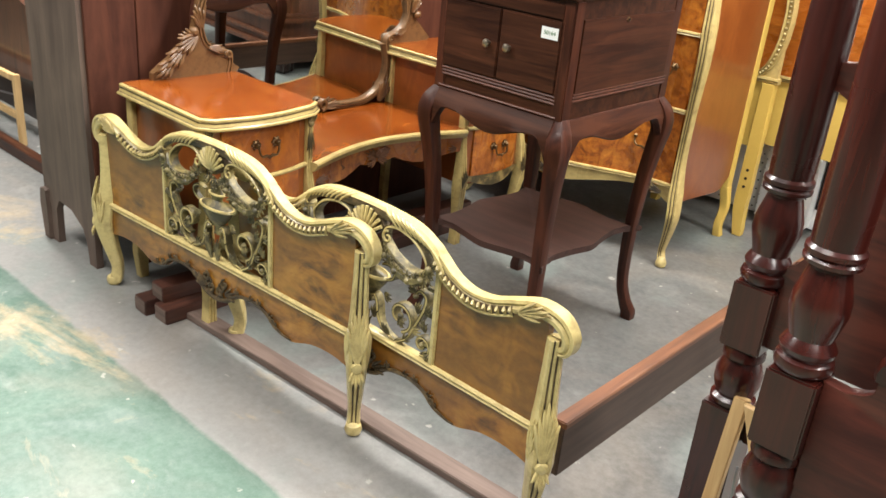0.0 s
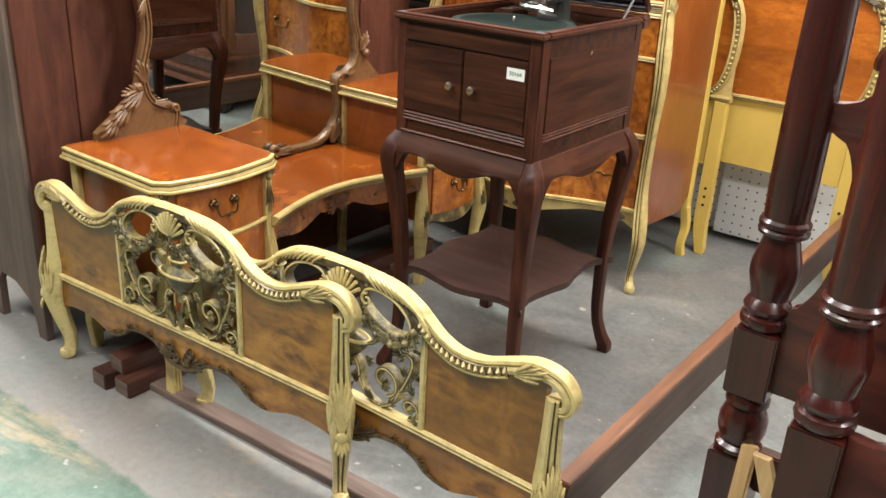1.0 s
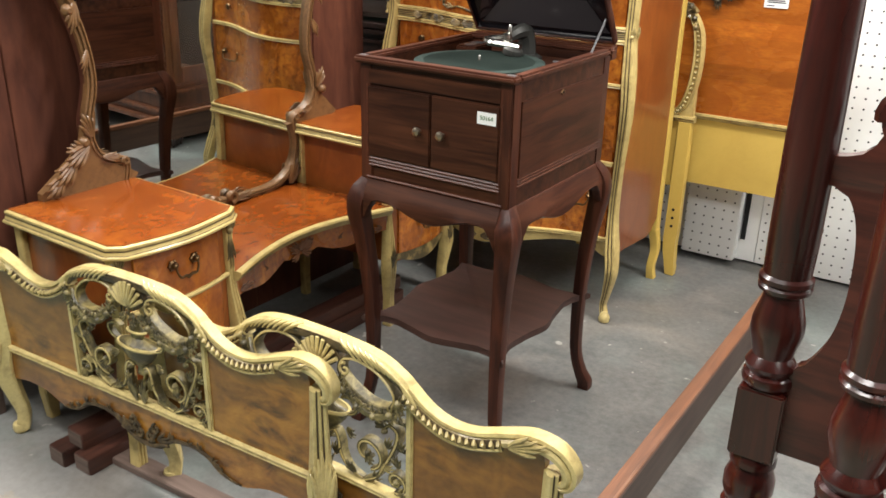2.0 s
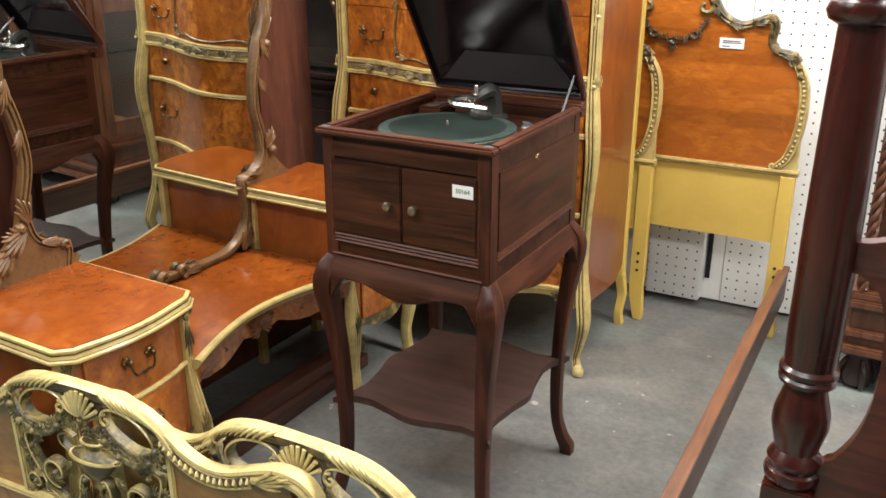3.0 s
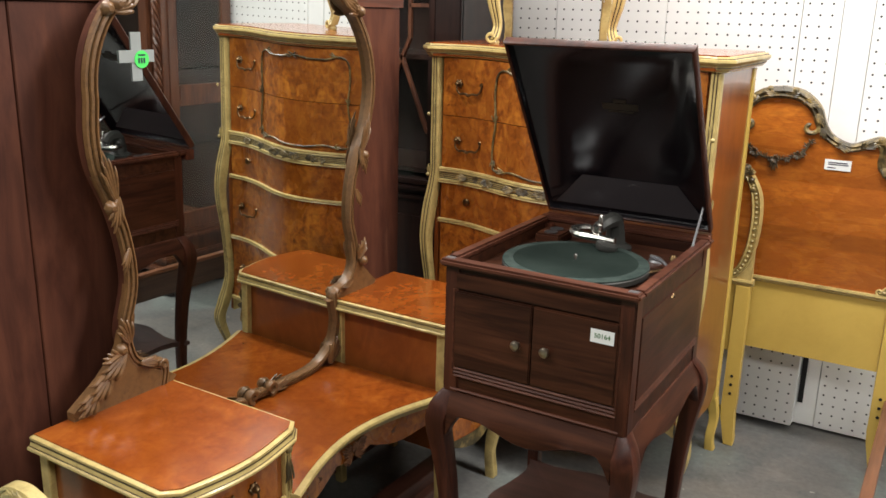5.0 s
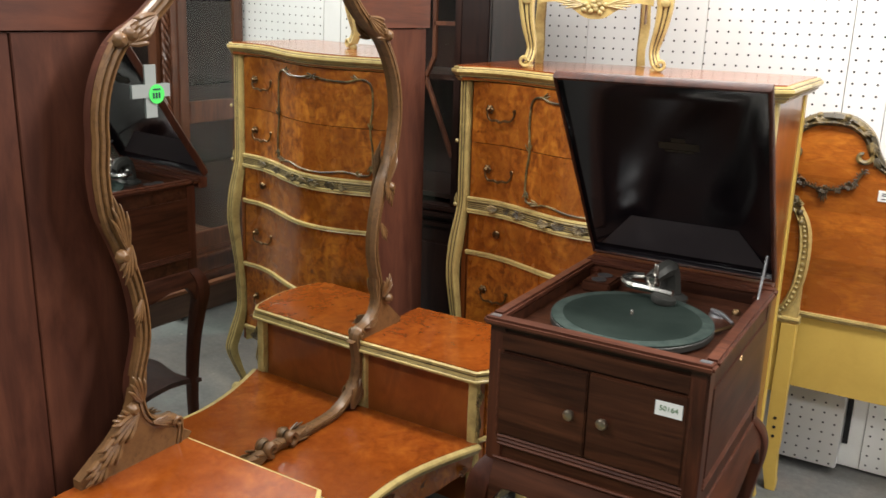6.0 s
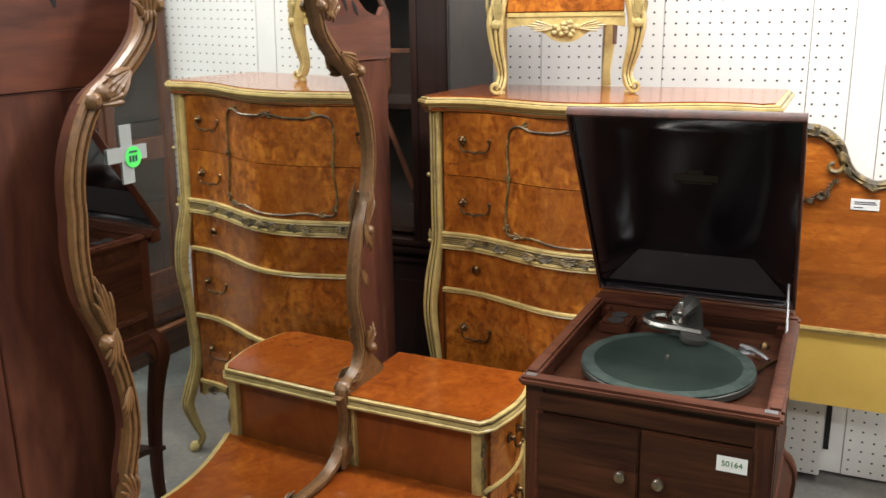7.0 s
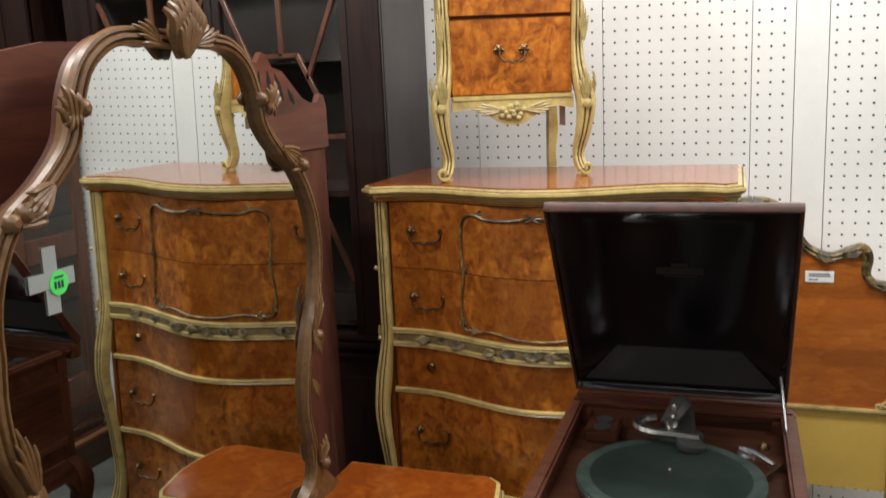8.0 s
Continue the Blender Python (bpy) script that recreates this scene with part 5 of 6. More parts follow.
# -- gramophone cabinet on cabriole legs, lid open --
def gramophone(m):
    root = thing("gramophone", m, "dark mahogany gramophone cabinet with open lid and green turntable", "gramophone")
    W, F, K = 0.205, -0.238, 0.248
    body = part("body", box(B(), -W, W, F, K, 0.665, 0.935, 0.004), MAHOGANY, root)
    for s in (-1, 1):
        part("side_panel", box(B(), s * W - 0.004 * (s < 0) - 0.0, s * W + 0.004 * (s > 0), F + 0.035, K - 0.03, 0.755, 0.93, 0.001), MAHOGANY_SIDE, body)
        for z in (0.738, 0.746, 0.754):
            part("side_moulding", sweep(B(), [(s * (W + 0.001), F + 0.03, z), (s * (W + 0.001), K - 0.02, z)], HEX, 0.0042), RIM, body)
        part("side_moulding", sweep(B(), [(s * (W + 0.001), F + 0.03, 0.690), (s * (W + 0.001), K - 0.02, 0.690)], HEX, 0.004), RIM, body)
    # rails of the open top
    for nm, a in (("rim", (-0.217, 0.217, -0.258, -0.225)), ("rim", (-0.217, 0.217, 0.235, 0.266)), ("rim", (-0.217, -0.190, -0.225, 0.235)), ("rim", (0.190, 0.217, -0.225, 0.235))):
        part(nm, box(B(), *a, 0.974, 0.990, 0.005), RIM, root)
    for a in ((-0.206, 0.206, -0.240, -0.229), (-0.206, 0.206, 0.236, 0.249), (-0.206, -0.192, -0.229, 0.236), (0.192, 0.206, -0.229, 0.236)):
        part("wall", box(B(), *a, 0.930, 0.974), MAHOGANY, root)
    board = part("motor_board", box(B(), -0.191, 0.191, -0.228, 0.235, 0.938, 0.952), MAHOGANY, root, "reddish polished motor board")
    for s in (-1, 1):
        part("corner_plate", box(B(), s * 0.198 - 0.010, s * 0.198 + 0.010, -0.245, -0.232, 0.9895, 0.9912, 0.0005), STEEL, root)
    # turntable
    pl = part("turntable", lathe(B(), [(0.150, 0.955), (0.158, 0.958), (0.158, 0.968), (0.155, 0.971)], pose(0.002, -0.050, 0), 48), CASTING, root)
    bm = B()
    lathe(bm, [(0.1565, 0.970), (0.157, 0.973), (0.155, 0.9745), (0.130, 0.9748)], pose(0.002, -0.050, 0), 64)
    part("felt_edge", bm, FELT_EDGE, pl, "worn pale edge of the felt")
    part("felt", lathe(B(), [(0.134, 0.9750), (0.134, 0.9754)], pose(0.002, -0.050, 0), 48), FELT, pl, "dark green felt")
    part("spindle", lathe(B(), [(0.0036, 0.97), (0.0036, 0.985), (0.002, 0.988)], pose(0.002, -0.050, 0), 12), CHROME, pl)
    # tone arm
    arm = part("tone_arm", sweep(B(), curve_through([(0.010, 0.170, 0.958), (0.010, 0.170, 0.990), (0.008, 0.160, 1.020), (0.000, 0.125, 1.020), (-0.015, 0.095, 1.004)], 5), ROUND, [0.026, 0.023, 0.021, 0.017, 0.013]), CASTING, root, "dark metal tone arm")
    part("arm_base", lathe(B(), [(0.040, 0.952), (0.040, 0.958), (0.032, 0.962), (0.028, 0.966)], pose(0.010, 0.170, 0), 24), CASTING, arm)
    bm = B()
    sweep(bm, curve_through([(0.045, 0.070, 0.996), (0.000, 0.072, 0.998), (-0.045, 0.078, 0.998), (-0.068, 0.098, 1.0), (-0.060, 0.122, 1.002), (-0.035, 0.130, 1.004)], 5), ROUND, [0.008, 0.009, 0.0095, 0.0095, 0.009, 0.008])
    lathe(bm, [(0.006, 0), (0.012, 0.004), (0.012, 0.016), (0.006, 0.020)], pose(-0.005, 0.088, 1.004), 14)
    lathe(bm, [(0.005, 0), (0.007, 0.003), (0.005, 0.040), (0.003, 0.044)], pose(-0.002, 0.100, 1.000), 10)
    part("tube_crook", bm, CHROME, arm, "bright nickel crook")
    bm = B()
    lathe(bm, [(0.008, -0.009), (0.024, -0.007), (0.026, 0.0), (0.024, 0.007), (0.008, 0.009)], pose(0.030, 0.062, 0.984, 0, 12, 0), 24)
    part("sound_box", bm, CASTING, arm)
    # needle cups, brake and screws
    cup = part("needle_box", box(B(), -0.170, -0.105, 0.110, 0.190, 0.952, 0.976, 0.004), MAHOGANY, root)
    for y in (0.132, 0.168):
        part("cup", lathe(B(), [(0.006, 0.974), (0.016, 0.976), (0.017, 0.9785), (0.014, 0.9785), (0.007, 0.9768)], pose(-0.138, y, 0), 18), STEEL, cup)
    bm = B()
    sweep(bm, curve_through([(0.115, 0.120, 0.962), (0.140, 0.100, 0.964), (0.172, 0.060, 0.962)], 4), HEX, [0.004, 0.005, 0.003])
    lathe(bm, [(0.018, 0.952), (0.016, 0.957), (0.006, 0.961)], pose(0.128, 0.118, 0), 14)
    part("brake_lever", bm, STEEL, root)
    bm = B()
    sweep(bm, [(0.150, -0.005, 0.960), (0.185, 0.060, 0.962)], HEX, 0.004)
    part("speed_lever", bm, BRASS, root)
    part("oil_cap", lathe(B(), [(0.010, 0.952), (0.009, 0.958), (0.004, 0.964)], pose(0.158, 0.150, 0), 12), BRASS, root)
    # doors
    for x0, x1, kx in ((-0.182, -0.0045, -0.032), (-0.0015, 0.178, 0.032)):
        d = part("door", box(B(), x0, x1, F - 0.008, F + 0.004, 0.752, 0.922, 0.0025), MAHOGANY, root)
        round_knob(d, pose(kx, F - 0.008, 0.836), KNOB, 0.011, "dull round metal knob")
    part("door_rail", box(B(), -0.182, 0.178, F - 0.006, F + 0.004, 0.926, 0.962, 0.002), MAHOGANY, root)
    for z in (0.730, 0.738, 0.746):
        part("rail_moulding", sweep(B(), [(-0.182, F - 0.002, z), (0.182, F - 0.002, z)], HEX, 0.0042), RIM, root)
    for x in (-0.186, 0.182):
        part("bead", sweep(B(), [(x, F - 0.003, 0.735), (x, F - 0.003, 0.925)], HEX, 0.003), RIM, root)
    # corner stiles, and cabriole legs that swell out below them into a ridged knee
    KNEE = [(-1, -0.6), (-0.92, -0.9), (-0.6, -1), (0.6, -1), (0.92, -0.9), (1, -0.6), (1, 0.6), (0.92, 0.9), (0.6, 1), (-0.6, 1), (-0.92, 0.9), (-1, 0.6)]
    for sx in (-1, 1):
        for sy, yb in ((-1, F), (1, K)):
            part("stile", box(B(), sx * 0.1905 - 0.0175, sx * 0.1905 + 0.0175, yb - sy * 0.014 - 0.0185, yb - sy * 0.014 + 0.0185, 0.690, 0.973, 0.0025), MAHOGANY_V, root)
            bow = [(0.712, -0.002), (0.692, 0.001), (0.676, 0.009), (0.656, 0.019), (0.630, 0.025), (0.596, 0.025), (0.54, 0.018), (0.45, 0.009), (0.33, 0.003), (0.21, 0.002), (0.12, 0.006), (0.060, 0.018), (0.022, 0.030), (0.0, 0.031)]
            path = curve_through([(sx * (0.188 + o), yb - sy * 0.018 + sy * o, z) for z, o in bow], 4)
            part("leg", sweep(B(), path, KNEE, [0.0175, 0.0185, 0.0210, 0.0240, 0.0250, 0.0235, 0.0210, 0.0185, 0.0165, 0.0150, 0.0140, 0.0150, 0.0180, 0.0175], (0, 1, 0)), MAHOGANY_V, root)

    def apron_low(u):
        """Lower edge of the apron, u from -1 to 1: arched beside the knees, hanging in the middle."""
        a = abs(u)
        return 0.616 + 0.030 * math.sin(min(a / 0.72, 1) * math.pi / 2) ** 2 - 0.055 * max(0, (a - 0.80) / 0.20) ** 1.6

    def bowed_apron(place, half):
        """A swelling board: it leaves the case flush and rolls out towards its lower edge."""
        bm, n, rows = B(), 26, []
        for i in range(n + 1):
            u = -1 + 2 * i / n
            zb = apron_low(u)
            levels = [(0.694, -0.002), (0.692, 0.004), (0.682, 0.008), (0.665, 0.017), (0.645, 0.024), (zb + 0.004, 0.025), (zb, 0.020), (zb, 0.004), (0.692, -0.012)]
            rows.append([bm.verts.new(place(u * half, min(max(z, zb), 0.694), o)) for z, o in levels])
        for r, q in zip(rows, rows[1:]):
            for j in range(len(r)):
                k = (j + 1) % len(r)
                bm.faces.new((r[j], r[k], q[k], q[j]))
        bm.faces.new(rows[0])
        bm.faces.new(rows[-1][::-1])
        bmesh.ops.remove_doubles(bm, verts=bm.verts, dist=1e-5)
        return bm

    mid = (F + K) / 2
    for place, half in ((lambda u, z, o: (u, F - o, z), 0.188), (lambda u, z, o: (u, K + o, z), 0.188), (lambda u, z, o: (-W - o, mid + u, z), 0.222), (lambda u, z, o: (W + o, mid + u, z), 0.222)):
        part("apron", bowed_apron(place, half), MAHOGANY if half < 0.2 else MAHOGANY_SIDE, root)
    part("apron_moulding", sweep(B(), [(-0.19, F - 0.003, 0.698), (0.19, F - 0.003, 0.698)], HEX, 0.0035), RIM, root)
    # lower shelf with serpentine edges
    q = [(-0.216, -0.240), (-0.15, -0.205), (-0.08, -0.215), (0, -0.232), (0.08, -0.215), (0.15, -0.205), (0.216, -0.240)]
    r = [(0.216, -0.240), (0.182, -0.165), (0.190, -0.07), (0.205, 0.005), (0.190, 0.08), (0.182, 0.175), (0.216, 0.250)]
    edge = [(p.x, p.y) for p in curve_through([(a, b) for a, b in q], 5)][:-1] + [(p.x, p.y) for p in curve_through(r, 5)][:-1]
    edge += [(-a, 0.01 - b) for a, b in edge]
    part("shelf", slab(B(), edge, "xy", 0.292, 0.310, 0.005), MAHOGANY_TOP, root, "dusty brown shaped shelf")
    # lid: a low hipped box, lined in black
    lm = pose(-0.006, 0.284, 0.993, math.degrees(math.atan2(0.295, 0.430)), 0, 0)
    L, D, HW = 0.520, 0.062, 0.210

    def ring(bm, inset, w):
        return [bm.verts.new(lm @ Vector(c)) for c in ((-HW + inset, w, inset), (HW - inset, w, inset), (HW - inset, w, L - inset), (-HW + inset, w, L - inset))]

    def shell(levels, close):
        bm = B()
        rings = [ring(bm, i, w) for i, w in levels]
        for q, r in zip(rings, rings[1:]):
            for i in range(4):
                bm.faces.new((q[i], q[(i + 1) % 4], r[(i + 1) % 4], r[i]))
        if close:
            bm.faces.new(rings[-1])
        return bm

    lid = part("lid", shell([(0.007, 0.004), (0.006, 0.0), (0.002, 0.0), (0.0, 0.003), (0.0, 0.020), (0.006, 0.026), (0.012, 0.027), (0.080, 0.068), (0.086, 0.070)], True), MAHOGANY_V, root, "open hipped mahogany lid")
    part("lining", shell([(0.0068, 0.0035), (0.0068, 0.018), (0.014, 0.020), (0.088, D - 0.004)], True), BLACK, lid, "glossy black lid lining")
    bm = B()
    q = [bm.verts.new(lm @ Vector(c)) for c in ((-HW + 0.020, 0.0195, 0.0185), (HW - 0.020, 0.0195, 0.0185), (HW - 0.089, D - 0.0055, 0.0870), (-HW + 0.089, D - 0.0055, 0.0870))]
    r = [bm.verts.new(v.co + lm.to_3x3() @ Vector((0, 0.0008, -0.0008))) for v in q]
    bm.faces.new(q)
    bm.faces.new(r)
    for i in range(4):
        bm.faces.new((q[i], q[(i + 1) % 4], r[(i + 1) % 4], r[i]))
    part("lower_slope", bm, DUSTBLACK, lid, "dusty dark lower slope of the lid")
    for k, (ln, zz, hh) in enumerate(((0.085, 0.315, 0.009), (0.030, 0.331, 0.005), (0.060, 0.301, 0.002))):
        bm = box(B(), -ln / 2 + 0.01, ln / 2 + 0.01, D - 0.0055, D - 0.0048, zz - hh, zz + hh)
        for v in bm.verts:
            v.co = lm @ v.co
        part("maker_mark", bm, GOLDINK, lid, "faded gold maker's mark")
    part("hinge_rail", box(B(), -0.212, 0.204, 0.2665, 0.302, 0.955, 0.9915, 0.003), RIM, root, "dark rail that carries the lid hinges")
    part("lid_stay", sweep(B(), [(0.196, 0.155, 0.985), tuple(lm @ Vector((HW - 0.016, 0.008, 0.075)))], HEX, 0.003), STEEL, root, "thin steel lid stay")
    part("keyhole_plate", sweep(B(), [(W + 0.0045, -0.012, 0.921), (W + 0.0065, -0.012, 0.921)], [(-1.4, 0), (0, -0.8), (1.4, 0), (0, 0.8)], [0.009, 0.008]), BRASS, root)
    part("keyhole", lathe(B(), [(0.0028, 0), (0.0028, 0.003)], pose(W + 0.005, -0.012, 0.921, 0, 90, 0), 10), SHADOWGAP, root)
    tag = part("price_label", box(B(), 0.122, 0.170, F - 0.0095, F - 0.0085, 0.878, 0.905), PAPER, root, "white paper label with a printed number")
    words("50164", 0.0135, pose(0.146, F - 0.0098, 0.892, 90, 0, 0), INK, tag)
    return root


gramophone(pose(-1.330, 1.930, 0))


# -- armoire seen from behind --
def armoire():
    root = thing("armoire", pose(-2.345, 1.11, 0), "large aged wooden armoire standing with its planked back outward", "armoire")
    Lg, Dp, Hh = 1.59, 0.35, 1.49
    side = [(0, 0), (-0.045, 0.0), (-0.05, 0.06), (-0.07, 0.11), (-0.14, 0.15), (-0.22, 0.155), (-0.245, 0.12), (-0.25, 0.0), (-0.285, 0.0), (-0.285, 0.12), (-0.30, 0.16), (-Dp + 0.03, 0.17), (-Dp + 0.03, Hh), (0, Hh)]
    part("end_panel", slab(B(), side, "xz", 0.0, 0.022), GREYWOOD, root)
    part("end_panel", slab(B(), side, "xz", Lg - 0.022, Lg), GREYWOOD, root)
    for y in (0.0, Lg - 0.022):
        foot = [(-0.325, 0.0), (-0.290, 0.0), (-0.288, 0.05), (-0.294, 0.10), (-0.288, 0.17), (-0.300, 0.18), (-0.330, 0.17), (-0.338, 0.12), (-0.328, 0.06)]
        part("bracket_foot", slab(B(), foot, "xz", y - 0.012, y + 0.030, 0.004), GREYWOOD, root)
    part("front_face", box(B(), -Dp + 0.005, -Dp + 0.03, 0.022, Lg - 0.022, 0.17, Hh), BACKWOOD, root)
    part("top_board", box(B(), -Dp, -0.02, 0.0, Lg, Hh, Hh + 0.02), BACKWOOD, root)
    # back planks with open joints
    y = 0.014
    widths = [0.155, 0.31, 0.27, 0.30, 0.25, 0.28]
    total = sum(widths)
    for k, w in enumerate(widths):
        w *= (Lg - 0.028) / total
        part("plank", box(B(), -0.004 + 0.002 * (k % 2), 0.012 + 0.002 * (k % 2), y + 0.0015, y + w - 0.0015, 0.10, 1.484, 0.0015), BACKWOOD, root)
        y += w
    # fretwork crest
    c = Lg / 2
    key = [(0, 1.488), (0.0, 1.60), (0.015, 1.63), (0.035, 1.635), (0.055, 1.61), (0.095, 1.612), (0.14, 1.625), (0.19, 1.66), (0.24, 1.695), (0.29, 1.705), (0.315, 1.735), (0.335, 1.74), (0.36, 1.715), (0.44, 1.72), (0.55, 1.74), (c, 1.75)]
    up = [(a, z) for a, z in key] + [(Lg - a, z) for a, z in reversed(key[:-1])]
    part("crest", slab(B(), up, "yz", 0.002, 0.018), BACKRAIL, root, "red-brown fretwork crest")
    for s in (0, 1):
        for yy, zz, ang, ln in ((0.20, 1.63, 38, 0.05), (0.26, 1.655, 30, 0.075), (0.31, 1.67, 10, 0.05), (0.36, 1.66, -10, 0.07)):
            a = radians(ang)
            d = (math.sin(a) * ln / 2, math.cos(a) * ln / 2)
            yc = yy if s == 0 else Lg - yy
            sg = 1 if s == 0 else -1
            pts = [(0.0185, yc - sg * d[0], zz - d[1]), (0.0185, yc, zz), (0.0185, yc + sg * d[0], zz + d[1])]
            part("fret_opening", sweep(B(), curve_through(pts, 4), ROUND, [0.003, 0.011, 0.003], (1, 0, 0), flat=0.1), SHADOWGAP, root)
    return root


armoire()


# -- bed rails --
def board(name, m, size, material, label):
    lx, ly, lz = size
    root = thing(name, m, label, "bed rail", "loose bed rails")
    part("board", box(B(), 0, lx, 0, ly, 0, lz, 0.002), material, root)
    # pale sawn ends on a rail that runs either way
    for end in (0, 1):
        if lx > ly:
            x = lx if end else -0.002
            part("end_grain", box(B(), x, x + 0.002, 0.004, ly - 0.004, 0.003, lz - 0.003), DUSTYRAIL, root, "pale sawn end")
        else:
            y = ly if end else -0.002
            part("end_grain", box(B(), 0.004, lx - 0.004, y, y + 0.002, 0.003, lz - 0.003), DUSTYRAIL, root, "pale sawn end")
    return root


rail = thing("bed_rail", pose(-0.737, 1.235, 0.138), "long brown wooden bed rail reaching to the headboard", "bed rail", "loose bed rails")
# one wood in two tones: shaded side board, lit and chipped top edge
part("board", box(B(), 0, 0.026, 0, 2.04, 0, 0.112, 0.002), RAIL_SHADED, rail)
part("top_edge", box(B(), -0.003, 0.030, 0, 2.04, 0.1125, 0.128, 0.002), RAIL_LIT, rail)
part("hook_plate", box(B(), 0.004, 0.022, 2.04, 2.055, 0.02, 0.11, 0.001), STEEL, rail)
# flat board standing in for a shadow-like line along the floor
board("bed_rail", pose(-1.93, 1.150, 0, 0, 0, 2.6), (1.14, 0.052, 0.020), DUSTYRAIL, "thin brown strip lying flat on the floor")
for k, (x, y, ln, z, a) in enumerate(((-2.055, 1.075, 1.30, 0.0, -2.0), (-1.975, 1.09, 1.26, 0.0, -1.0), (-2.02, 1.11, 1.25, 0.046, -2.2))):
    board("bed_rail", pose(x, y, z, 0, 0, a), (0.062, ln, 0.045), REDRAIL, "dark red bed rail stacked under the vanity")

# -- dark turned bed posts with their panels --
def bed_end(m, label, kind):
    root = thing("four_poster_bed_end", m, label, "bed end", "dark four-poster bed ends")
    for px in (0.0, 1.12):
        bm = B()
        box(bm, px - 0.040, px + 0.040, -0.040, 0.040, 0.0, 0.366, 0.003)
        part("plinth", bm, POSTWOOD, root)
        mm = pose(px, 0, 0)
        part("turned_ball", lathe(B(), [(0.034, 0.366), (0.041, 0.372), (0.041, 0.380), (0.034, 0.386), (0.037, 0.394), (0.042, 0.412), (0.042, 0.434), (0.036, 0.452), (0.032, 0.460), (0.038, 0.466), (0.038, 0.476), (0.033, 0.487)], mm, 28), POSTWOOD, root)
        part("block", box(B(), px - 0.037, px + 0.037, -0.037, 0.037, 0.487, 0.614, 0.003), POSTWOOD, root)
        part("turned_vase", lathe(B(), [(0.033, 0.614), (0.040, 0.620), (0.042, 0.628), (0.040, 0.636), (0.033, 0.640), (0.038, 0.646), (0.040, 0.654), (0.036, 0.662), (0.031, 0.670), (0.036, 0.690), (0.041, 0.712), (0.040, 0.732), (0.034, 0.755), (0.029, 0.775), (0.033, 0.780), (0.040, 0.784), (0.041, 0.790), (0.037, 0.794), (0.041, 0.798), (0.041, 0.805), (0.036, 0.810)], mm, 32), POSTWOOD, root)
        part("column", lathe(B(), [(0.036, 0.810), (0.0375, 0.86), (0.0375, 1.02), (0.035, 1.20), (0.033, 1.285)], mm, 28), POSTWOOD, root)
        part("turned_cap", lathe(B(), [(0.034, 1.285), (0.046, 1.292), (0.050, 1.303), (0.046, 1.314), (0.030, 1.322), (0.022, 1.345), (0.030, 1.375), (0.034, 1.41), (0.024, 1.46), (0.012, 1.50), (0.016, 1.52), (0.006, 1.54)], mm, 28), POSTWOOD, root)
    if kind == "tall":
        left = curve_through([(0.030, 1.005), (0.055, 1.008), (0.085, 1.022), (0.092, 1.050), (0.080, 1.075), (0.095, 1.100), (0.14, 1.112), (0.25, 1.10), (0.40, 1.14), (0.56, 1.17)], 4)
        top = [(p.x, p.y) for p in left]
        inner = curve_through([(0.030, 0.655), (0.050, 0.668), (0.075, 0.715), (0.088, 0.780), (0.088, 0.860), (0.078, 0.920), (0.058, 0.955), (0.030, 0.962)], 4)
        half = [(0.56, 0.50), (0.03, 0.50)] + [(p.x, p.y) for p in inner] + top
        outline = half + [(1.12 - a, z) for a, z in reversed(half[1:-1])]
        part("panel", slab(B(), outline, "xz", -0.012, 0.012, 0.003), PANELWOOD, root)
        part("lower_rail", box(B(), 0.04, 1.08, -0.014, 0.014, 0.30, 0.382, 0.003), MAHOGANY, root)
        for s in (0, 1):
            part("scroll", sweep(B(), spiral(0.118 if s == 0 else 1.002, 1.072, 0.030, 0.006, 200 if s == 0 else -20, -1.1 if s == 0 else 1.1, 20), HEX, [0.016, 0.016, 0.012], (0, 1, 0), flat=1.2), POSTWOOD, root)
    else:
        left = curve_through([(0.035, 0.615), (0.08, 0.612), (0.105, 0.628), (0.10, 0.655), (0.118, 0.685), (0.16, 0.695), (0.22, 0.67), (0.34, 0.70), (0.56, 0.74)], 4)
        half = [(0.56, 0.27), (0.035, 0.27)] + [(p.x, p.y) for p in left]
        part("panel", slab(B(), half + [(1.12 - a, z) for a, z in reversed(half[1:-1])], "xz", -0.012, 0.012, 0.003), PANELWOOD, root)
        for s in (0, 1):
            part("scroll", sweep(B(), spiral(0.135 if s == 0 else 0.985, 0.660, 0.030, 0.006, 200 if s == 0 else -20, -1.1 if s == 0 else 1.1, 20), HEX, [0.015, 0.016, 0.012], (0, 1, 0), flat=1.5), POSTWOOD, root)
        part("lower_rail", box(B(), 0.04, 1.08, -0.014, 0.014, 0.14, 0.22, 0.003), MAHOGANY, root)
    return root


bed_end(pose(-0.474, 1.412, 0), "dark mahogany four-poster headboard with turned posts", "tall")
bed_end(pose(-0.308, 1.168, 0), "dark mahogany four-poster footboard with turned posts", "low")

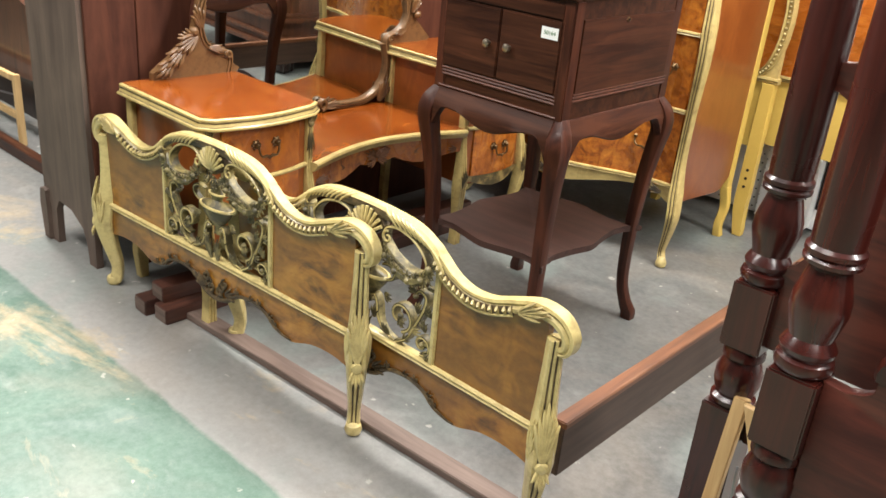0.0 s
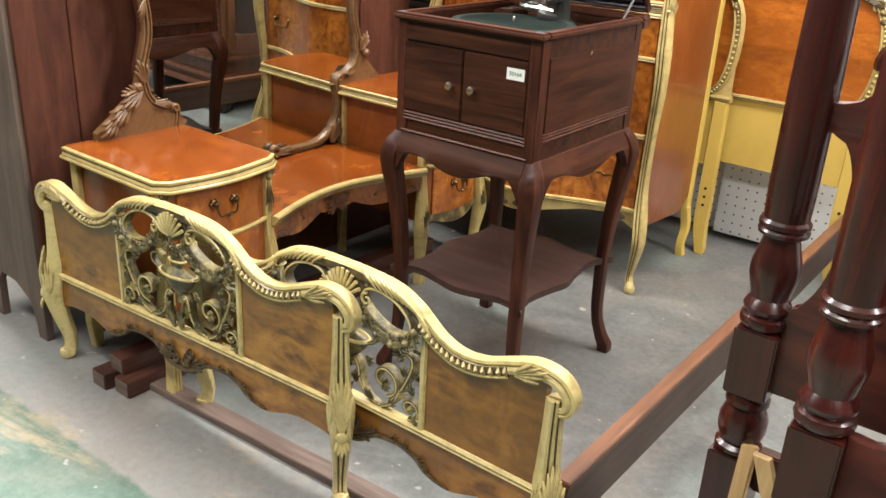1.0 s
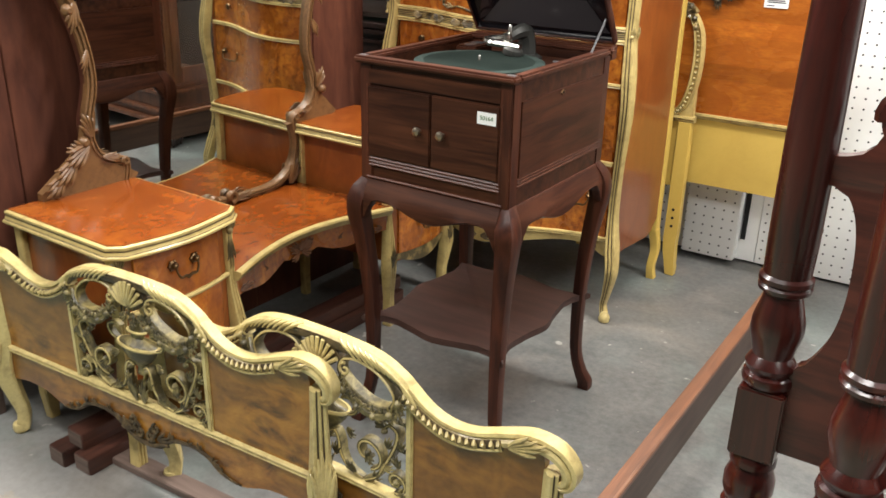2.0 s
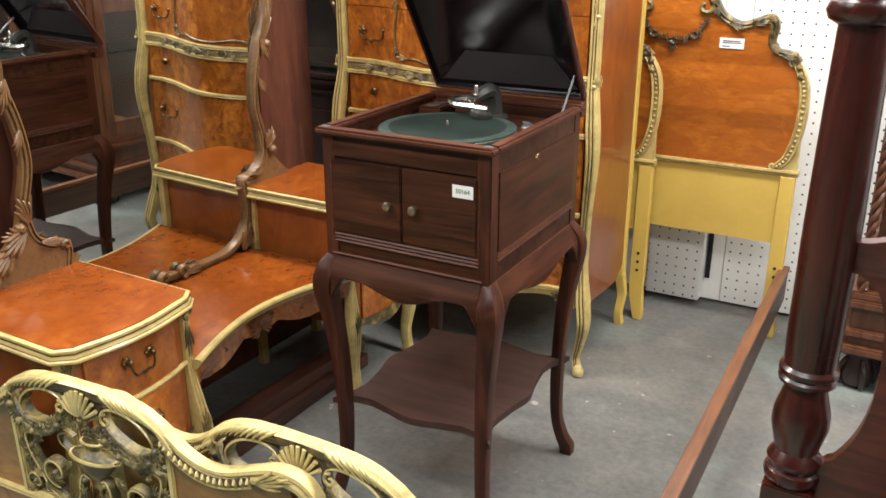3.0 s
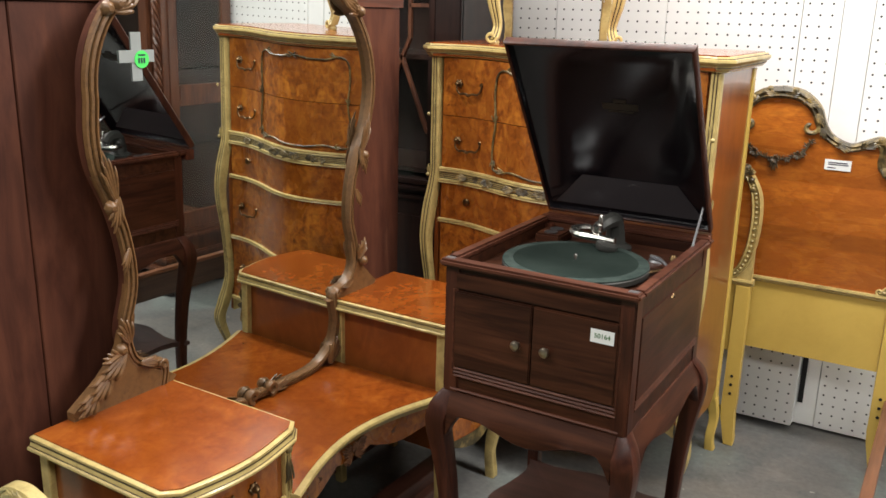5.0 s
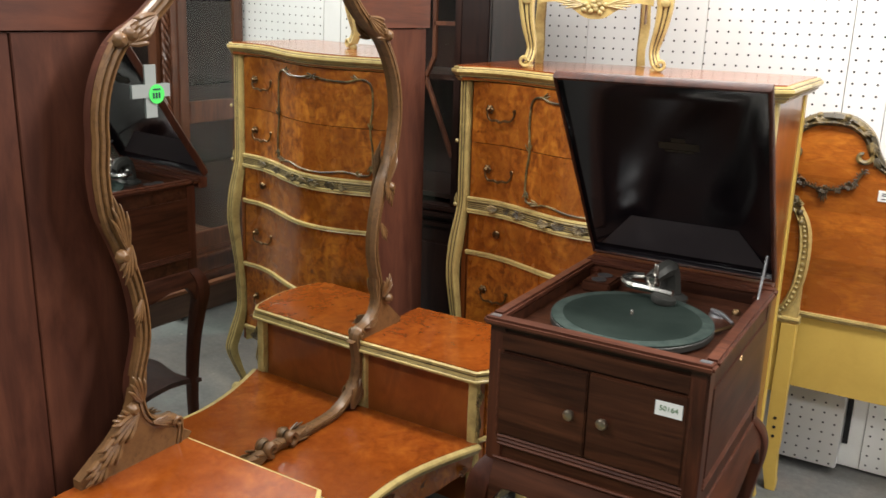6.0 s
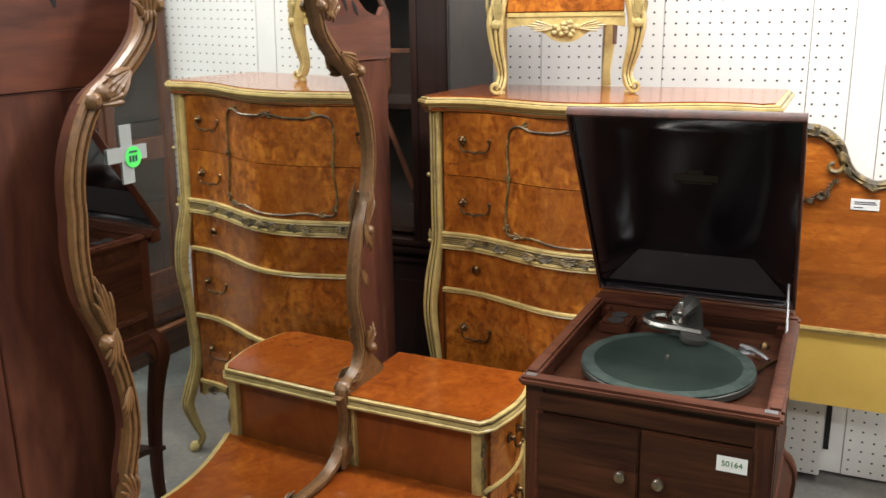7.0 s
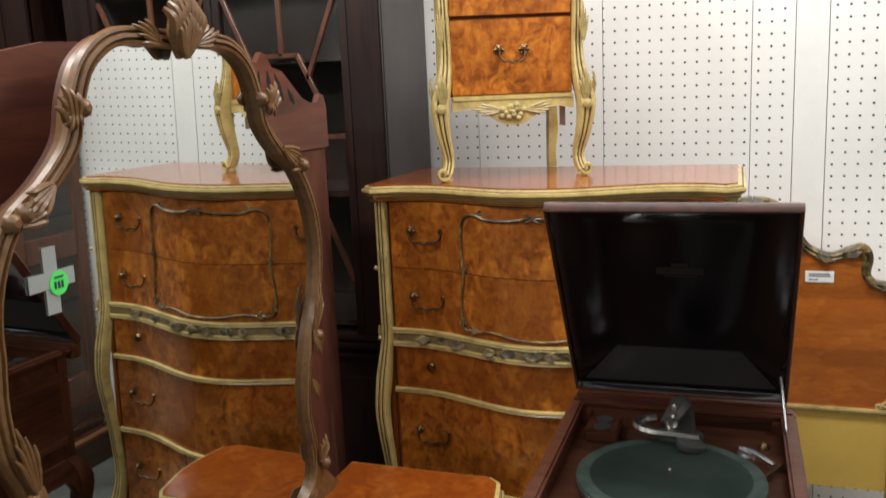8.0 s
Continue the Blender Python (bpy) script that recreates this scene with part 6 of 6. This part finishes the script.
# pale slatted frame leaning at the foot of the post
fr = thing("pine_frame", pose(-0.428, 1.318, 0.0, -9, 0, 0), "pale pine slat frame leaning against the bed post", "wooden frame")
part("upright", box(B(), -0.030, -0.004, -0.010, 0.010, 0.004, 0.405, 0.002), PINE, fr)
part("diagonal_slat", slab(B(), [(-0.004, 0.405), (0.026, 0.405), (0.190, 0.03), (0.155, 0.03)], "xz", -0.030, -0.012, 0.002), PINE, fr)
part("foot_slat", box(B(), -0.03, 0.190, -0.010, 0.008, 0.004, 0.035, 0.002), PINE, fr)
part("hook", sweep(B(), curve_through([(0.016, -0.014, 0.285), (0.020, -0.020, 0.26), (0.030, -0.018, 0.20), (0.045, -0.016, 0.14)], 4), HEX, 0.003), STEEL, fr, "thin steel hook")


# -- glazed cabinets --
def lattice(bm, w, h, y, t=0.008):
    """Astragal bars: an octagon with links to the edges."""
    cx, cz, rx, rz = 0, 0, w * 0.30, h * 0.20
    pts = [(rx * 0.45, rz), (rx, rz * 0.45), (rx, -rz * 0.45), (rx * 0.45, -rz), (-rx * 0.45, -rz), (-rx, -rz * 0.45), (-rx, rz * 0.45), (-rx * 0.45, rz)]
    for i in range(8):
        a, b = pts[i], pts[(i + 1) % 8]
        sweep(bm, [(a[0], y, a[1]), (b[0], y, b[1])], SQUARE, t, (0, 1, 0))
    for (a, b) in (((0, rz), (0, h / 2)), ((0, -rz), (0, -h / 2)), ((rx, 0), (w / 2, 0)), ((-rx, 0), (-w / 2, 0)), ((rx * 0.7, rz * 0.7), (w / 2, h * 0.36)), ((-rx * 0.7, rz * 0.7), (-w / 2, h * 0.36)), ((rx * 0.7, -rz * 0.7), (w / 2, -h * 0.36)), ((-rx * 0.7, -rz * 0.7), (-w / 2, -h * 0.36))):
        sweep(bm, [(a[0], y, a[1]), (b[0], y, b[1])], SQUARE, t, (0, 1, 0))


def bookcase(m, W, label):
    """A tall dark breakfront with lattice glazed doors over a plain base."""
    root = thing("glazed_bookcase", m, label, "bookcase", "dark glazed bookcases")
    D, H, BASE = 0.40, 2.15, 0.80
    part("base", box(B(), -W / 2, W / 2, 0, D, 0.0, BASE, 0.004), DARKCAB, root)
    for x in (-W / 4, W / 4):
        part("base_door", box(B(), x - W / 4 + 0.03, x + W / 4 - 0.03, -0.010, 0.0, 0.12, BASE - 0.10, 0.004), DARKCAB, root)
    for z, o in ((BASE + 0.010, 0.028), (BASE + 0.034, 0.018), (BASE - 0.03, 0.012)):
        part("ledge", box(B(), -W / 2 - o, W / 2 + o, -o, D, z - 0.010, z + 0.010, 0.004), DARKCAB, root)
    z0, z1 = BASE + 0.045, H
    for s in (-1, 1):
        part("side", box(B(), s * W / 2 - 0.02 * (s > 0), s * W / 2 + 0.02 * (s < 0), 0.0, D, z0, z1), DARKCAB, root)
        part("stile", box(B(), s * (W / 2 - 0.055) - 0.055, s * (W / 2 - 0.055) + 0.055, -0.012, 0.012, z0, z1, 0.004), DARKCAB, root)
    part("back", box(B(), -W / 2 + 0.02, W / 2 - 0.02, D - 0.012, D, z0, z1), DARKCAB, root)
    part("cornice", box(B(), -W / 2 - 0.03, W / 2 + 0.03, -0.03, D, z1, z1 + 0.09, 0.012), DARKCAB, root)
    for k in range(3):
        z = z0 + 0.02 + k * (z1 - z0) / 3
        part("shelf", box(B(), -W / 2 + 0.02, W / 2 - 0.02, 0.03, D - 0.012, z, z + 0.018), DARKCAB, root)
    n = 2 if W > 0.9 else 1
    dw = (W - 0.22) / n
    for k in range(n):
        cx = -W / 2 + 0.11 + dw * (k + 0.5)
        door = part("door_frame", box(B(), cx - dw / 2, cx - dw / 2 + 0.03, -0.008, 0.012, z0, z1, 0.003), DARKCAB, root)
        part("door_frame", box(B(), cx + dw / 2 - 0.03, cx + dw / 2, -0.008, 0.012, z0, z1, 0.003), DARKCAB, root)
        bm = B()
        lattice(bm, dw - 0.06, z1 - z0, 0, 0.0075)
        for v in bm.verts:
            v.co.x += cx
            v.co.z += (z0 + z1) / 2
        part("lattice", bm, CABINETWOOD, door)
        pane = part("pane", box(B(), cx - dw / 2 + 0.03, cx + dw / 2 - 0.03, 0.010, 0.013, z0, z1), GLASS, root)
        pane.visible_shadow = False
    return root


bookcase(pose(-2.86, 3.00, 0), 1.18, "dark mahogany bookcase with lattice glazed doors by the wall")
bookcase(pose(-4.16, 2.96, 0), 1.18, "dark mahogany bookcase with lattice glazed doors")


def china_cabinet(m):
    """A carved cabinet with rope-twist corner columns, glazed sides and claw feet."""
    root = thing("china_cabinet", m, "carved brown china cabinet with rope-twist columns and glass sides", "china cabinet")
    W, D, H = 1.10, 0.455, 1.95
    part("base", box(B(), 0.0, W, 0.0, D, 0.14, 0.30, 0.006), CABINETWOOD, root)
    for z, o in ((0.145, 0.03), (0.20, 0.018), (0.30, 0.026), (0.325, 0.012)):
        part("base_moulding", box(B(), -o, W + o, -o, D, z - 0.014, z + 0.014, 0.006), CABINETWOOD, root)
    for x in (0.045, W - 0.045):
        for y in (0.045, D - 0.05):
            bm = B()
            lathe(bm, [(0.020, 0.0), (0.046, 0.012), (0.052, 0.040), (0.044, 0.075), (0.034, 0.10), (0.036, 0.135)], pose(x, y, 0), 16)
            for k in range(4):
                a = k * math.tau / 4 + 0.4
                sweep(bm, curve_through([(x + 0.030 * math.cos(a), y + 0.030 * math.sin(a), 0.10), (x + 0.056 * math.cos(a), y + 0.056 * math.sin(a), 0.055), (x + 0.052 * math.cos(a), y + 0.052 * math.sin(a), 0.006)], 4), HEX, [0.008, 0.012, 0.006])
            part("claw_foot", bm, DARKCAB, root, "dark carved claw foot")
    for x, y in ((0.02, 0.02), (W - 0.02, 0.02)):
        bm = B()
        for k in range(3):
            sweep(bm, [(x + 0.010 * math.cos(a), y - 0.012 + 0.010 * math.sin(a), 0.34 + (H - 0.40) * i / 150) for i in range(151) for a in (i * 0.55 + k * math.tau / 3,)], HEX, 0.0085)
        part("rope_column", bm, CABINETWOOD, root, "rope-twist column")
        part("corner_post", box(B(), x - 0.014, x + 0.050 * (1 if x < 0.5 else 0) + 0.014, y + 0.004, y + 0.05, 0.33, H, 0.003), CABINETWOOD, root)
    for x0, x1 in ((0.0, 0.024), (W - 0.024, W)):
        for y0, y1, z0, z1 in ((0.06, 0.115, 0.33, H), (D - 0.06, D, 0.33, H), (0.115, D - 0.06, 0.33, 0.42), (0.115, D - 0.06, H - 0.07, H), (0.115, D - 0.06, 0.95, 1.05)):
            part("side_frame", box(B(), x0, x1, y0, y1, z0, z1, 0.003), CABINETWOOD, root)
        # the unseen far side gets an opaque dark board, added to darken the glass
        for z0, z1 in ((0.42, 0.95), (1.05, H - 0.07)):
            part("pane", box(B(), x0 + 0.010, x0 + 0.013, 0.115, D - 0.06, z0, z1), GLASS if x0 < 0.5 else DARKCAB, root).visible_shadow = x0 > 0.5
    for x0, x1, z0, z1 in ((0.07, 0.13, 0.33, H), (W - 0.13, W - 0.07, 0.33, H), (0.52, 0.58, 0.33, H), (0.13, 0.52, 0.33, 0.40), (0.58, W - 0.13, 0.33, 0.40), (0.13, 0.52, H - 0.07, H), (0.58, W - 0.13, H - 0.07, H)):
        part("door_frame", box(B(), x0, x1, -0.004, 0.020, z0, z1, 0.003), CABINETWOOD, root)
    for x0, x1 in ((0.13, 0.52), (0.58, W - 0.13)):
        part("pane", box(B(), x0, x1, 0.006, 0.009, 0.40, H - 0.07), GLASS, root).visible_shadow = False
    # back in the darker wood, to put the dim inside into its colour
    part("back", box(B(), 0.02, W - 0.02, D - 0.014, D, 0.33, H), DARKCAB, root)
    part("cornice", box(B(), -0.04, W + 0.04, -0.04, D, H, H + 0.10, 0.014), CABINETWOOD, root)
    for z in (0.75, 1.12, 1.5):
        part("shelf", box(B(), 0.03, W - 0.03, 0.03, D - 0.02, z, z + 0.008), GLASS, root).visible_shadow = False
    return root


china_cabinet(pose(-0.480, 2.965, 0))

# -- folding bedstead beyond the armoire --
cot = thing("folding_bedstead", pose(-3.95, 1.42, 0.0), "dark bedstead with pale slatted spring frame", "bedstead")
part("end_board", slab(B(), [(p.x, p.y) for p in curve_through([(-0.5, 0.42), (-0.3, 0.50), (0, 0.60), (0.3, 0.56), (0.52, 0.44)], 5)] + [(0.52, 0.28), (0.3, 0.25), (-0.5, 0.20)], "xz", 0.10, 0.125), CABINETWOOD, cot)
for z in (0.11, 0.27):
    part("slat", box(B(), -0.6, 0.34, 0.0, 0.022, z, z + 0.026, 0.002), PINE, cot)
part("slat_post", box(B(), 0.34, 0.365, -0.002, 0.024, 0.0, 0.30, 0.002), PINE, cot)
part("floor_rail", box(B(), -0.6, 0.75, -0.08, -0.04, 0.0, 0.05, 0.003), MAHOGANY, cot)
part("spring_hook", sweep(B(), curve_through([(-0.3, 0.0, 0.19), (0.0, 0.0, 0.195), (0.2, 0.0, 0.20), (0.34, 0.006, 0.215)], 4), HEX, [0.010, 0.010, 0.004, 0.004]), STEEL, cot)
part("dark_infill", box(B(), -0.6, 0.5, 0.13, 0.15, 0.06, 0.24, 0.002), DARKCAB, cot)

# boxed pegboard foot of the wall behind the headboard
pil = tagged(part("pegboard_box", box(B(), -1.245, -1.035, 3.385, Y1 - 0.006, 0.02, 0.62, 0.003), PEG), "white pegboard boxing at the foot of the wall", "pegboard box", kind="structure")
tagged(part("gap_strip", box(B(), -1.030, -1.012, Y1 - 0.012, Y1 - 0.0045, 0.10, 0.66), SHADOWGAP), "dark open joint in the pegboard", "trim", kind="structure")
